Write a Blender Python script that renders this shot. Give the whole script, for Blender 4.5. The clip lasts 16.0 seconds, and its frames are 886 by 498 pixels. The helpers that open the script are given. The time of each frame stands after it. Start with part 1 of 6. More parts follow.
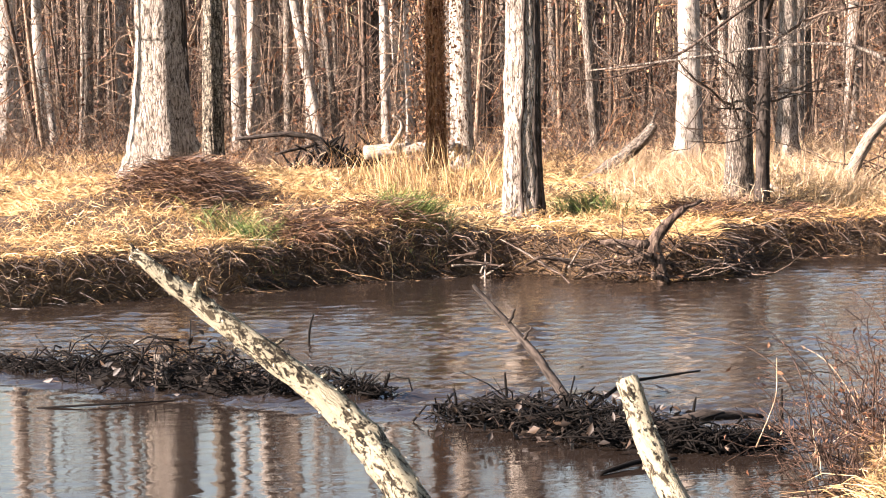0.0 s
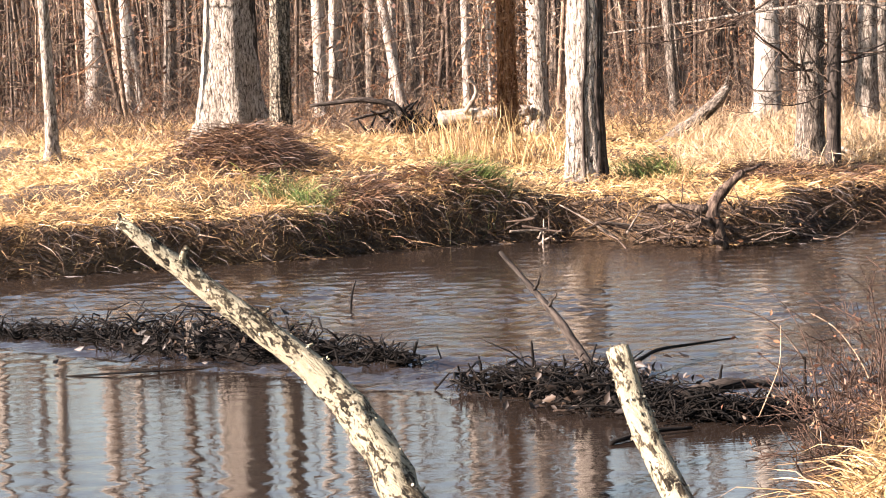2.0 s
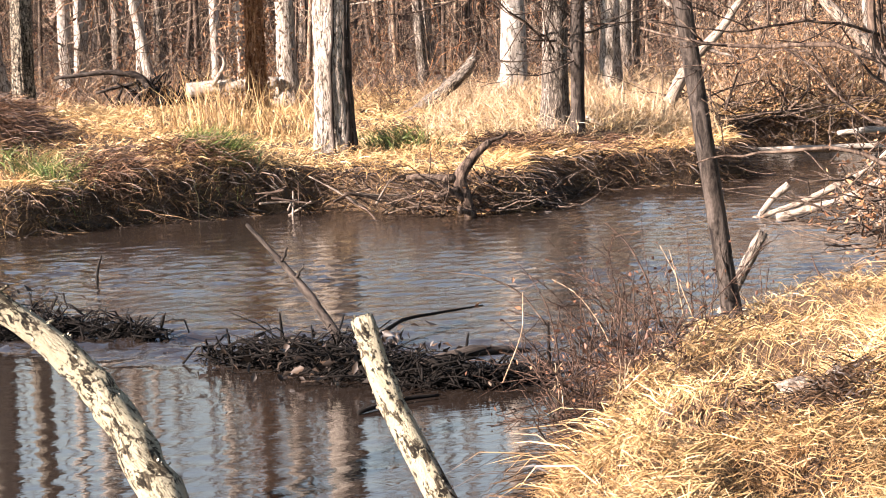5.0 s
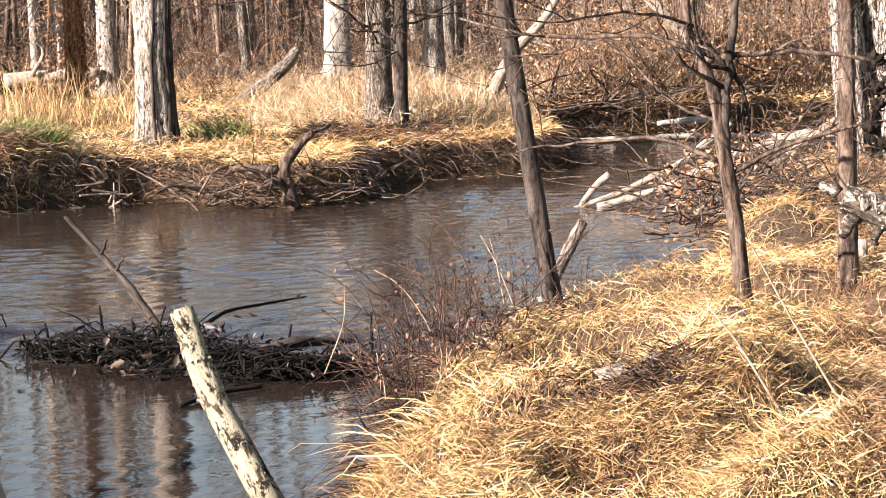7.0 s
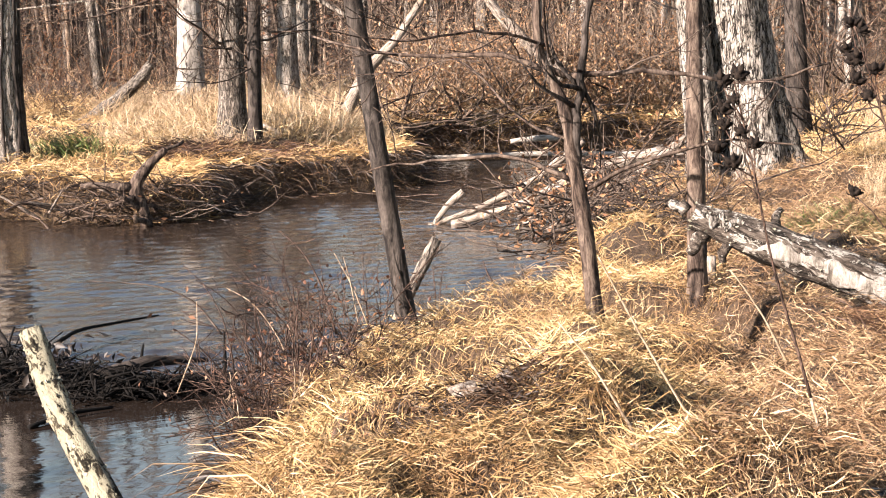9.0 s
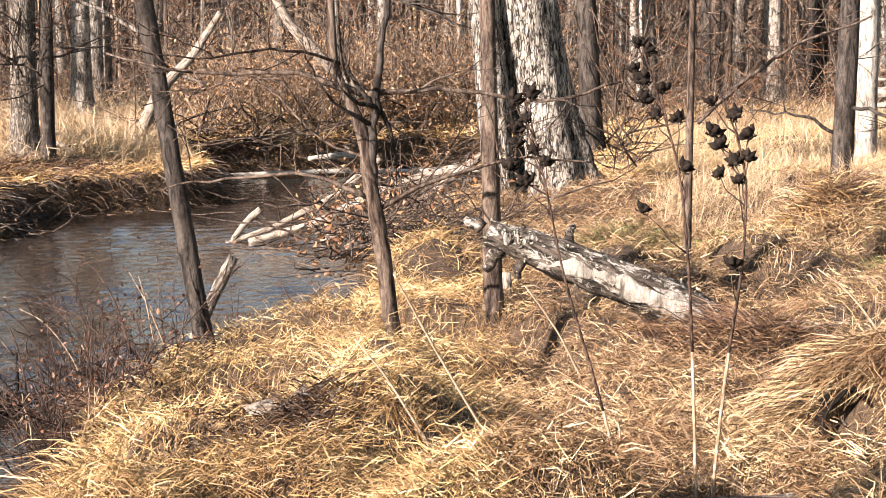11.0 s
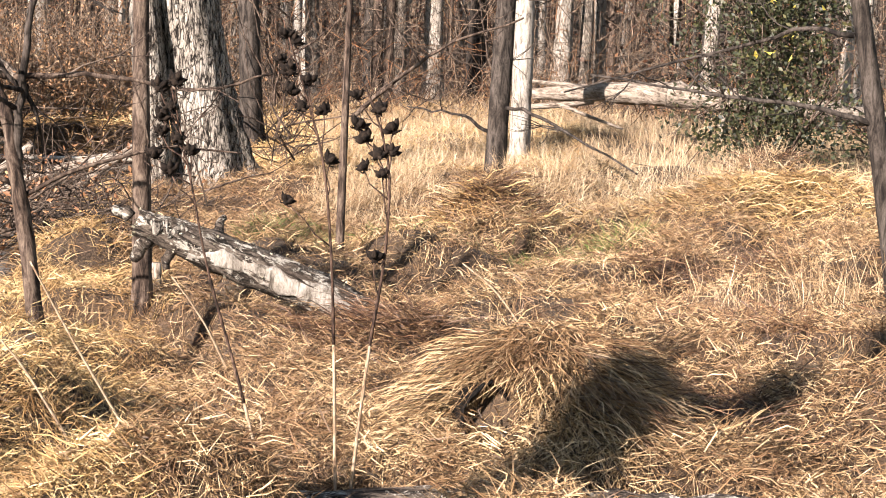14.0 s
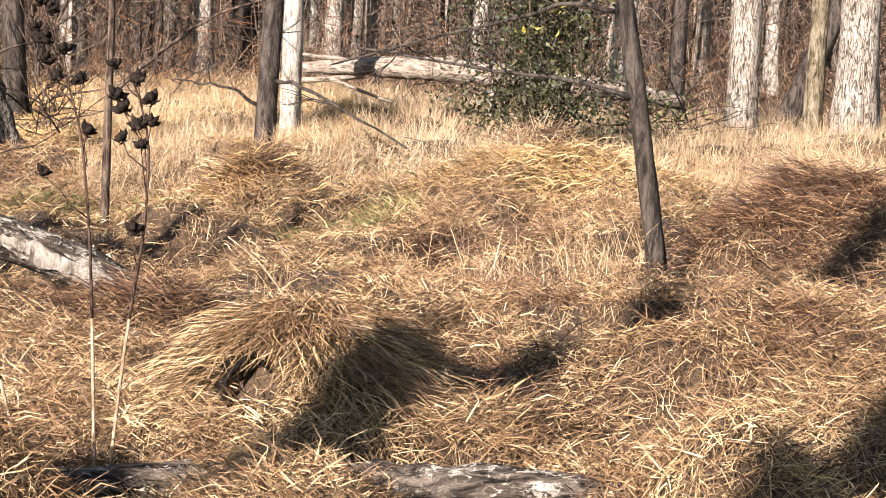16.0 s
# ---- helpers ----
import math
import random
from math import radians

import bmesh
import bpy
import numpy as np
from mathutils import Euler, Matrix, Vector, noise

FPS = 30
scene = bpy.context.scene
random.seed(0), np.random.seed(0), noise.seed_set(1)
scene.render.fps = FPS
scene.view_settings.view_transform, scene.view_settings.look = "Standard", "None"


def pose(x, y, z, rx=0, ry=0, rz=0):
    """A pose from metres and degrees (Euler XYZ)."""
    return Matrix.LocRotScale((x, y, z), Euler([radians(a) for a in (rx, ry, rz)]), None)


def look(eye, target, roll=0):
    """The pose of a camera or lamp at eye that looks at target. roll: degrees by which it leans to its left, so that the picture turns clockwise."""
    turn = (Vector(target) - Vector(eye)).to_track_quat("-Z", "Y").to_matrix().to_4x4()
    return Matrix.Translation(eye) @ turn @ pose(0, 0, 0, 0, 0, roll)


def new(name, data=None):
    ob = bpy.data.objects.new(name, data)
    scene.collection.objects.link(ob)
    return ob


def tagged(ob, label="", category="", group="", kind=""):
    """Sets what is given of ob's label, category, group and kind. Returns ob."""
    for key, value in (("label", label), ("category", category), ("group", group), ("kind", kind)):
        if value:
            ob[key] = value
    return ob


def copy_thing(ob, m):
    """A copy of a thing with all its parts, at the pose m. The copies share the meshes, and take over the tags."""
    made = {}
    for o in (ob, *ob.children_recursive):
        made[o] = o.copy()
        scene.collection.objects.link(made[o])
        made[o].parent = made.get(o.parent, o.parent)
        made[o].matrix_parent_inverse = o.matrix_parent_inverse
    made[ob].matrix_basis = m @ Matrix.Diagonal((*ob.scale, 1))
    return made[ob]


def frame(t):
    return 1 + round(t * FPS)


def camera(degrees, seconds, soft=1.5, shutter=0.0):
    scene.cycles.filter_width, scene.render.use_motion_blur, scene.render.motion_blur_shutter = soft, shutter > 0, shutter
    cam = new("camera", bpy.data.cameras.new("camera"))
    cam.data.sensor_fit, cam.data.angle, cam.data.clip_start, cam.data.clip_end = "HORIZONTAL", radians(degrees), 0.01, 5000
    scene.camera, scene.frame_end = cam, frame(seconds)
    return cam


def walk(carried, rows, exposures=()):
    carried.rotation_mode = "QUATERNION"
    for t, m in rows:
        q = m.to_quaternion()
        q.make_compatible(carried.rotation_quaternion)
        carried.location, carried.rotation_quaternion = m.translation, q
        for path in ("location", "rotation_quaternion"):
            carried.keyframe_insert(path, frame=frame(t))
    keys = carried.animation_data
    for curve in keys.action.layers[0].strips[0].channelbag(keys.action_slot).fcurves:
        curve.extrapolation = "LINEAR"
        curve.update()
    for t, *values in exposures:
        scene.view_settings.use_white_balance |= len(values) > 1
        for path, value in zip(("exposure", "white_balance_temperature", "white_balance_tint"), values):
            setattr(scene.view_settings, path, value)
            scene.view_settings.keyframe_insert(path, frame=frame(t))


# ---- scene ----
# ---------------------------------------------------------------- camera and walk
cam = camera(26.5, 16.0, soft=1.0)
# seconds, eye x y z, heading to the left of +y, pitch, roll in degrees
PATH = [
    (0.0, 0.000, -0.000, 2.104, -13.327, -5.364, -0.894),
    (0.5, 0.125, -0.007, 2.105, -11.925, -5.397, -0.979),
    (1.0, 0.357, -0.025, 2.101, -10.401, -5.621, -1.164),
    (1.5, 0.507, 0.009, 2.093, -9.750, -5.961, -1.308),
    (2.0, 0.546, 0.013, 2.093, -9.949, -6.368, -1.531),
    (2.5, 0.545, 0.015, 2.091, -10.864, -6.751, -1.753),
    (3.0, 0.558, 0.018, 2.087, -12.178, -7.025, -1.703),
    (3.5, 0.574, 0.011, 2.090, -13.608, -7.206, -1.648),
    (6.0, 0.605, -0.008, 2.084, -19.961, -7.619, -1.463),
    (6.5, 0.616, -0.002, 2.081, -21.350, -7.779, -1.382),
    (7.0, 0.619, -0.009, 2.084, -22.738, -7.827, -1.259),
    (7.5, 0.623, -0.006, 2.085, -23.997, -7.790, -1.057),
    (8.0, 0.622, -0.010, 2.085, -25.131, -7.658, -0.869),
    (8.5, 0.623, -0.015, 2.087, -26.074, -7.530, -0.840),
    (11.0, 0.624, -0.040, 2.092, -33.356, -6.928, -0.423),
    (11.5, 0.629, -0.045, 2.093, -35.056, -6.917, -0.224),
    (12.0, 0.640, -0.043, 2.087, -36.805, -6.844, 0.087),
    (12.5, 0.655, -0.044, 2.087, -38.484, -6.785, 0.405),
    (13.0, 0.662, -0.051, 2.088, -40.219, -6.807, 0.900),
    (13.5, 0.680, -0.054, 2.084, -41.776, -6.934, 1.382),
    (14.0, 0.688, -0.056, 2.084, -43.676, -7.001, 1.895),
    (14.5, 0.705, -0.058, 2.083, -45.785, -7.068, 2.400),
    (15.0, 0.708, -0.064, 2.079, -47.949, -7.114, 2.728),
    (15.5, 0.725, -0.059, 2.076, -49.609, -7.260, 2.759),
    (16.0, 0.726, -0.074, 2.073, -50.616, -7.495, 2.589),
]
# level the heading, pitch and roll into a pose
def seat(x, y, z, yaw, pitch, roll):
    return pose(x, y, z, 0, 0, yaw) @ pose(0, 0, 0, 90 + pitch, 0, 0) @ pose(0, 0, 0, 0, 0, roll)


# the clip's camera closes down as the sunlit grass fills its view
walk(cam, [(row[0], seat(*row[1:])) for row in PATH], [(0.0, 2.90, 6700, 24), (3.5, 2.88, 6700, 24), (7.0, 2.63, 6450, 21), (11.0, 2.40, 6350, 18), (16.0, 2.18, 6300, 17)])

# ---------------------------------------------------------------- world and sun
SUN_ELEV, SUN_AZ = 25.0, -99.0        # azimuth clockwise from +y
world = bpy.data.worlds.new("winter_sky")
scene.world = world
world.use_nodes = True
wn = world.node_tree
sky = wn.nodes.new("ShaderNodeTexSky")
sky.sky_type = "NISHITA"
sky.sun_disc = False
sky.sun_elevation, sky.sun_rotation = radians(SUN_ELEV), radians(SUN_AZ % 360)
sky.air_density, sky.dust_density = 1.6, 0.25
wn.links.new(sky.outputs[0], wn.nodes["Background"].inputs[0])
wn.nodes["Background"].inputs[1].default_value = 0.045
sun = new("sun", bpy.data.lights.new("sun", "SUN"))
sun.data.energy, sun.data.angle, sun.data.color = 5.0, radians(0.5), (1.0, 0.92, 0.80)
SUN_DIR = Vector((math.sin(radians(SUN_AZ)) * math.cos(radians(SUN_ELEV)), math.cos(radians(SUN_AZ)) * math.cos(radians(SUN_ELEV)), math.sin(radians(SUN_ELEV))))
sun.matrix_world = look(SUN_DIR * 80, (0, 0, 0))

# ---------------------------------------------------------------- materials


def nodes_of(name):
    m = bpy.data.materials.new(name)
    m.use_nodes = True
    return m, m.node_tree, m.node_tree.nodes["Principled BSDF"]


def ramp(nt, source, stops):
    r = nt.nodes.new("ShaderNodeValToRGB")
    el = r.color_ramp.elements
    while len(el) < len(stops):
        el.new(0.5)
    for e, (pos, col) in zip(el, stops):
        e.position, e.color = pos, (*col, 1)
    nt.links.new(source, r.inputs[0])
    return r.outputs[0]


def noise_tex(nt, scale, detail=4.0, rough=0.6, stretch=(1, 1, 1), space="Object", warp=0.0):
    co = nt.nodes.new("ShaderNodeTexCoord")
    mp = nt.nodes.new("ShaderNodeMapping")
    mp.inputs["Scale"].default_value = stretch
    n = nt.nodes.new("ShaderNodeTexNoise")
    n.inputs["Scale"].default_value, n.inputs["Detail"].default_value, n.inputs["Roughness"].default_value = scale, detail, rough
    n.inputs["Distortion"].default_value = warp
    nt.links.new(co.outputs[space], mp.inputs[0])
    nt.links.new(mp.outputs[0], n.inputs["Vector"])
    return n.outputs["Fac"]


def mixed(nt, fac, a, b, mode="MIX"):
    m = nt.nodes.new("ShaderNodeMix")
    m.data_type, m.blend_type = "RGBA", mode
    for sock, v in ((m.inputs[0], fac), (m.inputs[6], a), (m.inputs[7], b)):
        if isinstance(v, (int, float)):
            sock.default_value = v
        elif isinstance(v, tuple):
            sock.default_value = (*v, 1)
        else:
            nt.links.new(v, sock)
    return m.outputs[2]


def bumped(nt, bsdf, height, strength, distance):
    b = nt.nodes.new("ShaderNodeBump")
    b.inputs["Strength"].default_value, b.inputs["Distance"].default_value = strength, distance
    nt.links.new(height, b.inputs["Height"])
    nt.links.new(b.outputs[0], bsdf.inputs["Normal"])


ALBEDO_SHARE = 0.78      # share of straw and bark colours kept, so less light bounces into shade


def dimmed(colour):
    return tuple(ALBEDO_SHARE * c for c in colour)


def straw(name, stops, patch, through_light=0.3):
    """Dry blades: a colour for each blade, and broad patches of an other tone."""
    m, nt, bsdf = nodes_of(name)
    stops, patch = [(at, dimmed(c)) for at, c in stops], dimmed(patch)
    geo = nt.nodes.new("ShaderNodeNewGeometry")
    col = ramp(nt, geo.outputs["Random Per Island"], stops)
    big = ramp(nt, noise_tex(nt, 0.55, 3, 0.6), [(0.42, (0, 0, 0)), (0.62, (1, 1, 1))])
    col = mixed(nt, big, col, mixed(nt, 0.5, col, patch))
    mid = ramp(nt, noise_tex(nt, 3.2, 3, 0.6), [(0.45, (0, 0, 0)), (0.60, (1, 1, 1))])
    col = mixed(nt, mid, col, mixed(nt, 0.68, col, patch))
    nt.links.new(col, bsdf.inputs["Base Color"])
    bsdf.inputs["Roughness"].default_value = 0.55
    bsdf.inputs["Specular IOR Level"].default_value = 0.3
    tr = nt.nodes.new("ShaderNodeBsdfTranslucent")
    nt.links.new(col, tr.inputs[0])
    mix = nt.nodes.new("ShaderNodeMixShader")
    mix.inputs[0].default_value = through_light
    nt.links.new(bsdf.outputs[0], mix.inputs[1])
    nt.links.new(tr.outputs[0], mix.inputs[2])
    nt.links.new(mix.outputs[0], nt.nodes["Material Output"].inputs[0])
    return m


STRAW = straw("straw", [(0.0, (0.020, 0.010, 0.004)), (0.16, (0.11, 0.06, 0.024)), (0.36, (0.36, 0.22, 0.086)), (0.68, (0.57, 0.39, 0.165)), (1.0, (0.82, 0.64, 0.36))], (0.25, 0.138, 0.056), 0.05)
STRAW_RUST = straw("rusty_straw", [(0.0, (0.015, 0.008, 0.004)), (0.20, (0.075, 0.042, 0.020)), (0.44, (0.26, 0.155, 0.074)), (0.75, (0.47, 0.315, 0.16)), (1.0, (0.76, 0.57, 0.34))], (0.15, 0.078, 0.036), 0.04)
# gold with fewer dark stems, brightened to offset the far bank's self-shading
STRAW_GOLD_LIFTED = straw("golden_straw_brightened", [(0.0, (0.05, 0.026, 0.012)), (0.2, (0.22, 0.13, 0.055)), (0.38, (0.48, 0.315, 0.135)), (0.7, (0.68, 0.48, 0.22)), (1.0, (0.84, 0.66, 0.38))], (0.42, 0.235, 0.09), 0.12)
STRAW_BROWN = straw("brown_straw", [(0.0, (0.020, 0.010, 0.006)), (0.5, (0.085, 0.040, 0.020)), (0.88, (0.24, 0.125, 0.062)), (1.0, (0.45, 0.29, 0.16))], (0.055, 0.027, 0.014), 0.04)
# wet brown taken darker, with the cut bank's shade put into the colour
STRAW_WET_DARKENED = straw("sodden_straw_darkened", [(0.0, (0.008, 0.005, 0.003)), (0.55, (0.040, 0.021, 0.010)), (0.85, (0.14, 0.078, 0.036)), (1.0, (0.34, 0.21, 0.10))], (0.020, 0.011, 0.006), 0.03)
LEAF_TAN = straw("tan_clinging_leaves", [(0.0, (0.10, 0.05, 0.024)), (0.5, (0.42, 0.245, 0.125)), (1.0, (0.62, 0.43, 0.26))], (0.36, 0.18, 0.085), 0.3)
LEAF_RUST = straw("clinging_rust_leaves", [(0.0, (0.030, 0.012, 0.006)), (0.6, (0.13, 0.052, 0.024)), (1.0, (0.30, 0.15, 0.075))], (0.07, 0.028, 0.014), 0.2)
LEAF_WET = straw("sodden_leaf", [(0.0, (0.010, 0.007, 0.005)), (0.7, (0.035, 0.021, 0.013)), (1.0, (0.085, 0.052, 0.031))], (0.02, 0.013, 0.008), 0.03)
LICHEN_FLAKE = straw("lichen_flakes", [(0.0, (0.010, 0.008, 0.006)), (0.22, (0.030, 0.024, 0.015)), (0.3, (0.26, 0.235, 0.17)), (1.0, (0.46, 0.425, 0.34))], (0.22, 0.20, 0.13), 0.05)
STRAW_PALE = straw("pale_straw", [(0.0, (0.16, 0.10, 0.05)), (0.4, (0.43, 0.31, 0.18)), (1.0, (0.68, 0.55, 0.38))], (0.34, 0.215, 0.115), 0.15)
GRASS_GREEN = straw("green_grass", [(0.0, (0.015, 0.03, 0.008)), (0.45, (0.085, 0.17, 0.025)), (0.75, (0.17, 0.25, 0.05)), (0.8, (0.30, 0.21, 0.09)), (1.0, (0.55, 0.42, 0.2))], (0.10, 0.085, 0.03), 0.08)
LEAF_BROWN = straw("dead_leaves", [(0.0, (0.12, 0.052, 0.027)), (0.5, (0.30, 0.15, 0.075)), (1.0, (0.46, 0.27, 0.14))], (0.26, 0.125, 0.06), 0.25)
HOLLY_GREEN = straw("evergreen_leaf", [(0.0, (0.009, 0.011, 0.004)), (0.6, (0.028, 0.031, 0.010)), (1.0, (0.11, 0.095, 0.033))], (0.04, 0.045, 0.02), 0.1)
LEAF_YELLOW = straw("yellow_leaf", [(0.0, (0.65, 0.50, 0.06)), (1.0, (0.85, 0.75, 0.22))], (0.7, 0.55, 0.1))


def bark(name, dark, mid, light, scale=1.0, relief=0.02, lichen=None, split=None, plates=None):
    """Furrowed bark: long ridges along the stem, fine grain and, on some, crusts of lichen or dark splits."""
    m, nt, bsdf = nodes_of(name)
    dark, mid, light = dimmed(dark), dimmed(mid), dimmed(light)
    ridges = noise_tex(nt, 14 * scale, 6, 0.70, (1, 1, 0.26), warp=0.9)
    grain = noise_tex(nt, 85 * scale, 4, 0.75, (1, 1, 0.35))
    broad = noise_tex(nt, 1.8, 4, 0.6)
    col = ramp(nt, ridges, [(0.38, dark), (0.47, mid), (0.60, light)])
    col = mixed(nt, 0.6, col, ramp(nt, grain, [(0.35, (0.30, 0.27, 0.25)), (0.62, (1, 1, 1))]), "MULTIPLY")
    col = mixed(nt, 0.55, col, ramp(nt, broad, [(0.38, (0.55, 0.50, 0.46)), (0.62, (1, 1, 1))]), "MULTIPLY")
    if lichen:
        fine = noise_tex(nt, 46, 6, 0.75, (1, 1, 0.6), warp=0.6)
        crust = noise_tex(nt, 12, 5, 0.7, (1, 1, 0.5), warp=0.5)
        both = nt.nodes.new("ShaderNodeMath")
        both.operation = "ADD"
        nt.links.new(fine, both.inputs[0])
        nt.links.new(crust, both.inputs[1])
        half = nt.nodes.new("ShaderNodeMath")
        half.operation = "MULTIPLY"
        half.inputs[1].default_value = 0.5
        nt.links.new(both.outputs[0], half.inputs[0])
        spots = ramp(nt, half.outputs[0], [(lichen[0], (0, 0, 0)), (lichen[0] + 0.035, (1, 1, 1))])
        tone = mixed(nt, ramp(nt, grain, [(0.4, (0, 0, 0)), (0.6, (0.6, 0.6, 0.6))]), dimmed(lichen[1]), tuple(0.5 * c for c in lichen[1]))
        col = mixed(nt, spots, col, tone)
    if split:
        cracks = noise_tex(nt, 9 * scale, 6, 0.72, (1, 1, 0.2), warp=1.2)
        col = mixed(nt, ramp(nt, cracks, [(split - 0.05, (1, 1, 1)), (split, (0, 0, 0))]), col, dark)
    if plates:
        # long scales parted by dark cracks
        co = nt.nodes.new("ShaderNodeTexCoord")
        mp = nt.nodes.new("ShaderNodeMapping")
        mp.inputs["Scale"].default_value = (1, 1, plates[1])
        wob = nt.nodes.new("ShaderNodeTexNoise")
        wob.inputs["Scale"].default_value = plates[0] * 0.7
        off = nt.nodes.new("ShaderNodeVectorMath")
        off.operation = "MULTIPLY_ADD"
        off.inputs[1].default_value = (2.4 / plates[0],) * 3
        vor = nt.nodes.new("ShaderNodeTexVoronoi")
        vor.feature = "DISTANCE_TO_EDGE"
        vor.inputs["Scale"].default_value = plates[0]
        nt.links.new(co.outputs["Object"], mp.inputs[0])
        nt.links.new(mp.outputs[0], wob.inputs["Vector"])
        nt.links.new(wob.outputs["Color"], off.inputs[0])
        nt.links.new(mp.outputs[0], off.inputs[2])
        nt.links.new(off.outputs[0], vor.inputs["Vector"])
        crack = ramp(nt, vor.outputs["Distance"], [(0.0, (0, 0, 0)), (plates[2], (1, 1, 1))])
        col = mixed(nt, crack, dark, col)
        lift = nt.nodes.new("ShaderNodeMath")
        lift.operation = "MULTIPLY_ADD"
        nt.links.new(crack, lift.inputs[0])
        lift.inputs[1].default_value = 0.5
        nt.links.new(ridges, lift.inputs[2])
        ridges = lift.outputs[0]
    nt.links.new(col, bsdf.inputs["Base Color"])
    bsdf.inputs["Roughness"].default_value = 0.9
    bsdf.inputs["Specular IOR Level"].default_value = 0.12
    add = nt.nodes.new("ShaderNodeMath")
    add.operation = "MULTIPLY_ADD"
    nt.links.new(grain, add.inputs[0])
    add.inputs[1].default_value = 0.25
    nt.links.new(ridges, add.inputs[2])
    bumped(nt, bsdf, add.outputs[0], 1.0, relief)
    return m


BARK_PALE = bark("pale_grey_bark", (0.055, 0.042, 0.032), (0.40, 0.345, 0.285), (0.62, 0.56, 0.49), 2.2, 0.03, None, 0.39, (26, 0.20, 0.055))
BARK_GREY = bark("grey_bark", (0.04, 0.032, 0.026), (0.22, 0.185, 0.15), (0.42, 0.365, 0.31), 2.2, 0.02, None, 0.42, (34, 0.22, 0.12))
BARK_WHITE = bark("whitish_bark", (0.13, 0.11, 0.09), (0.36, 0.325, 0.28), (0.52, 0.475, 0.425), 1.6, 0.012, None, 0.38)
BARK_SHAG = bark("shaggy_pale_bark", (0.020, 0.016, 0.013), (0.36, 0.315, 0.265), (0.64, 0.58, 0.505), 1.8, 0.04, None, 0.45, (24, 0.26, 0.085))
BARK_DARK = bark("dark_bark", (0.014, 0.011, 0.010), (0.042, 0.034, 0.028), (0.10, 0.082, 0.07), 1.6, 0.012)
BARK_BROWN = bark("brown_bark", (0.020, 0.014, 0.011), (0.075, 0.052, 0.040), (0.20, 0.15, 0.115), 1.6, 0.012)
BARK_IVY = bark("rough_vine_covered_bark", (0.012, 0.010, 0.008), (0.28, 0.24, 0.18), (0.58, 0.51, 0.41), 2.0, 0.05, None, 0.43, (18, 0.8, 0.13))
BARK_RED = bark("rust_brown_bark", (0.06, 0.024, 0.011), (0.26, 0.12, 0.055), (0.46, 0.26, 0.14), 1.6, 0.03)
BARK_LICHEN = bark("lichen_covered_wood", (0.008, 0.007, 0.005), (0.028, 0.022, 0.015), (0.10, 0.08, 0.05), 2.2, 0.03, (0.462, (0.35, 0.31, 0.215)))
BARK_LOG = bark("peeling_log_bark", (0.012, 0.010, 0.008), (0.075, 0.058, 0.046), (0.22, 0.18, 0.145), 2.2, 0.03, (0.535, (0.44, 0.40, 0.34)), 0.42)
BARK_MOSS = bark("mossy_bark", (0.045, 0.036, 0.022), (0.14, 0.115, 0.072), (0.29, 0.245, 0.18), 1.4, 0.02)
TWIG = bark("grey_brown_twigs", (0.022, 0.016, 0.012), (0.070, 0.050, 0.038), (0.17, 0.13, 0.10), 3.0, 0.003)
TWIG_TAN = bark("tan_twigs", (0.06, 0.040, 0.027), (0.21, 0.145, 0.10), (0.45, 0.34, 0.25), 3.0, 0.003)
# wet wood; its near-black also stands in for shade inside the burrow
WET_WOOD_AND_HOLE_SHADE = bark("wet_black_sticks_and_hole_shade", (0.0025, 0.002, 0.0016), (0.0055, 0.0043, 0.0034), (0.015, 0.0115, 0.009), 3.0, 0.006)
DRIFT = bark("bleached_driftwood", (0.08, 0.062, 0.048), (0.26, 0.21, 0.168), (0.46, 0.395, 0.33), 2.4, 0.008)
BURR = bark("dry_seed_pods", (0.005, 0.0035, 0.0025), (0.014, 0.0095, 0.007), (0.036, 0.025, 0.018), 6.0, 0.003)
STALK = bark("dry_stalk", (0.20, 0.13, 0.08), (0.36, 0.26, 0.17), (0.54, 0.43, 0.31), 5.0, 0.002)
STALK_DARK = bark("dark_dry_stalk", (0.018, 0.012, 0.009), (0.052, 0.032, 0.024), (0.14, 0.09, 0.066), 5.0, 0.002)
PALE_BIT = bark("bleached_wood", (0.22, 0.18, 0.14), (0.44, 0.385, 0.32), (0.60, 0.54, 0.47), 1.5, 0.01)


def ground_material():
    m, nt, bsdf = nodes_of("leaf_litter_and_straw")
    fine, mid, big = noise_tex(nt, 60, 5, 0.75), noise_tex(nt, 6, 4, 0.65), noise_tex(nt, 0.35, 3, 0.5)
    col = ramp(nt, fine, [(0.36, (0.010, 0.006, 0.003)), (0.52, (0.045, 0.026, 0.013)), (0.70, (0.19, 0.12, 0.056))])
    col = mixed(nt, ramp(nt, mid, [(0.4, (0, 0, 0)), (0.6, (0.7, 0.7, 0.7))]), col, (0.052, 0.029, 0.014))
    col = mixed(nt, ramp(nt, big, [(0.4, (0, 0, 0)), (0.6, (0.4, 0.4, 0.4))]), col, (0.115, 0.062, 0.024))
    nt.links.new(col, bsdf.inputs["Base Color"])
    bsdf.inputs["Roughness"].default_value = 0.95
    bumped(nt, bsdf, fine, 1.0, 0.03)
    return m


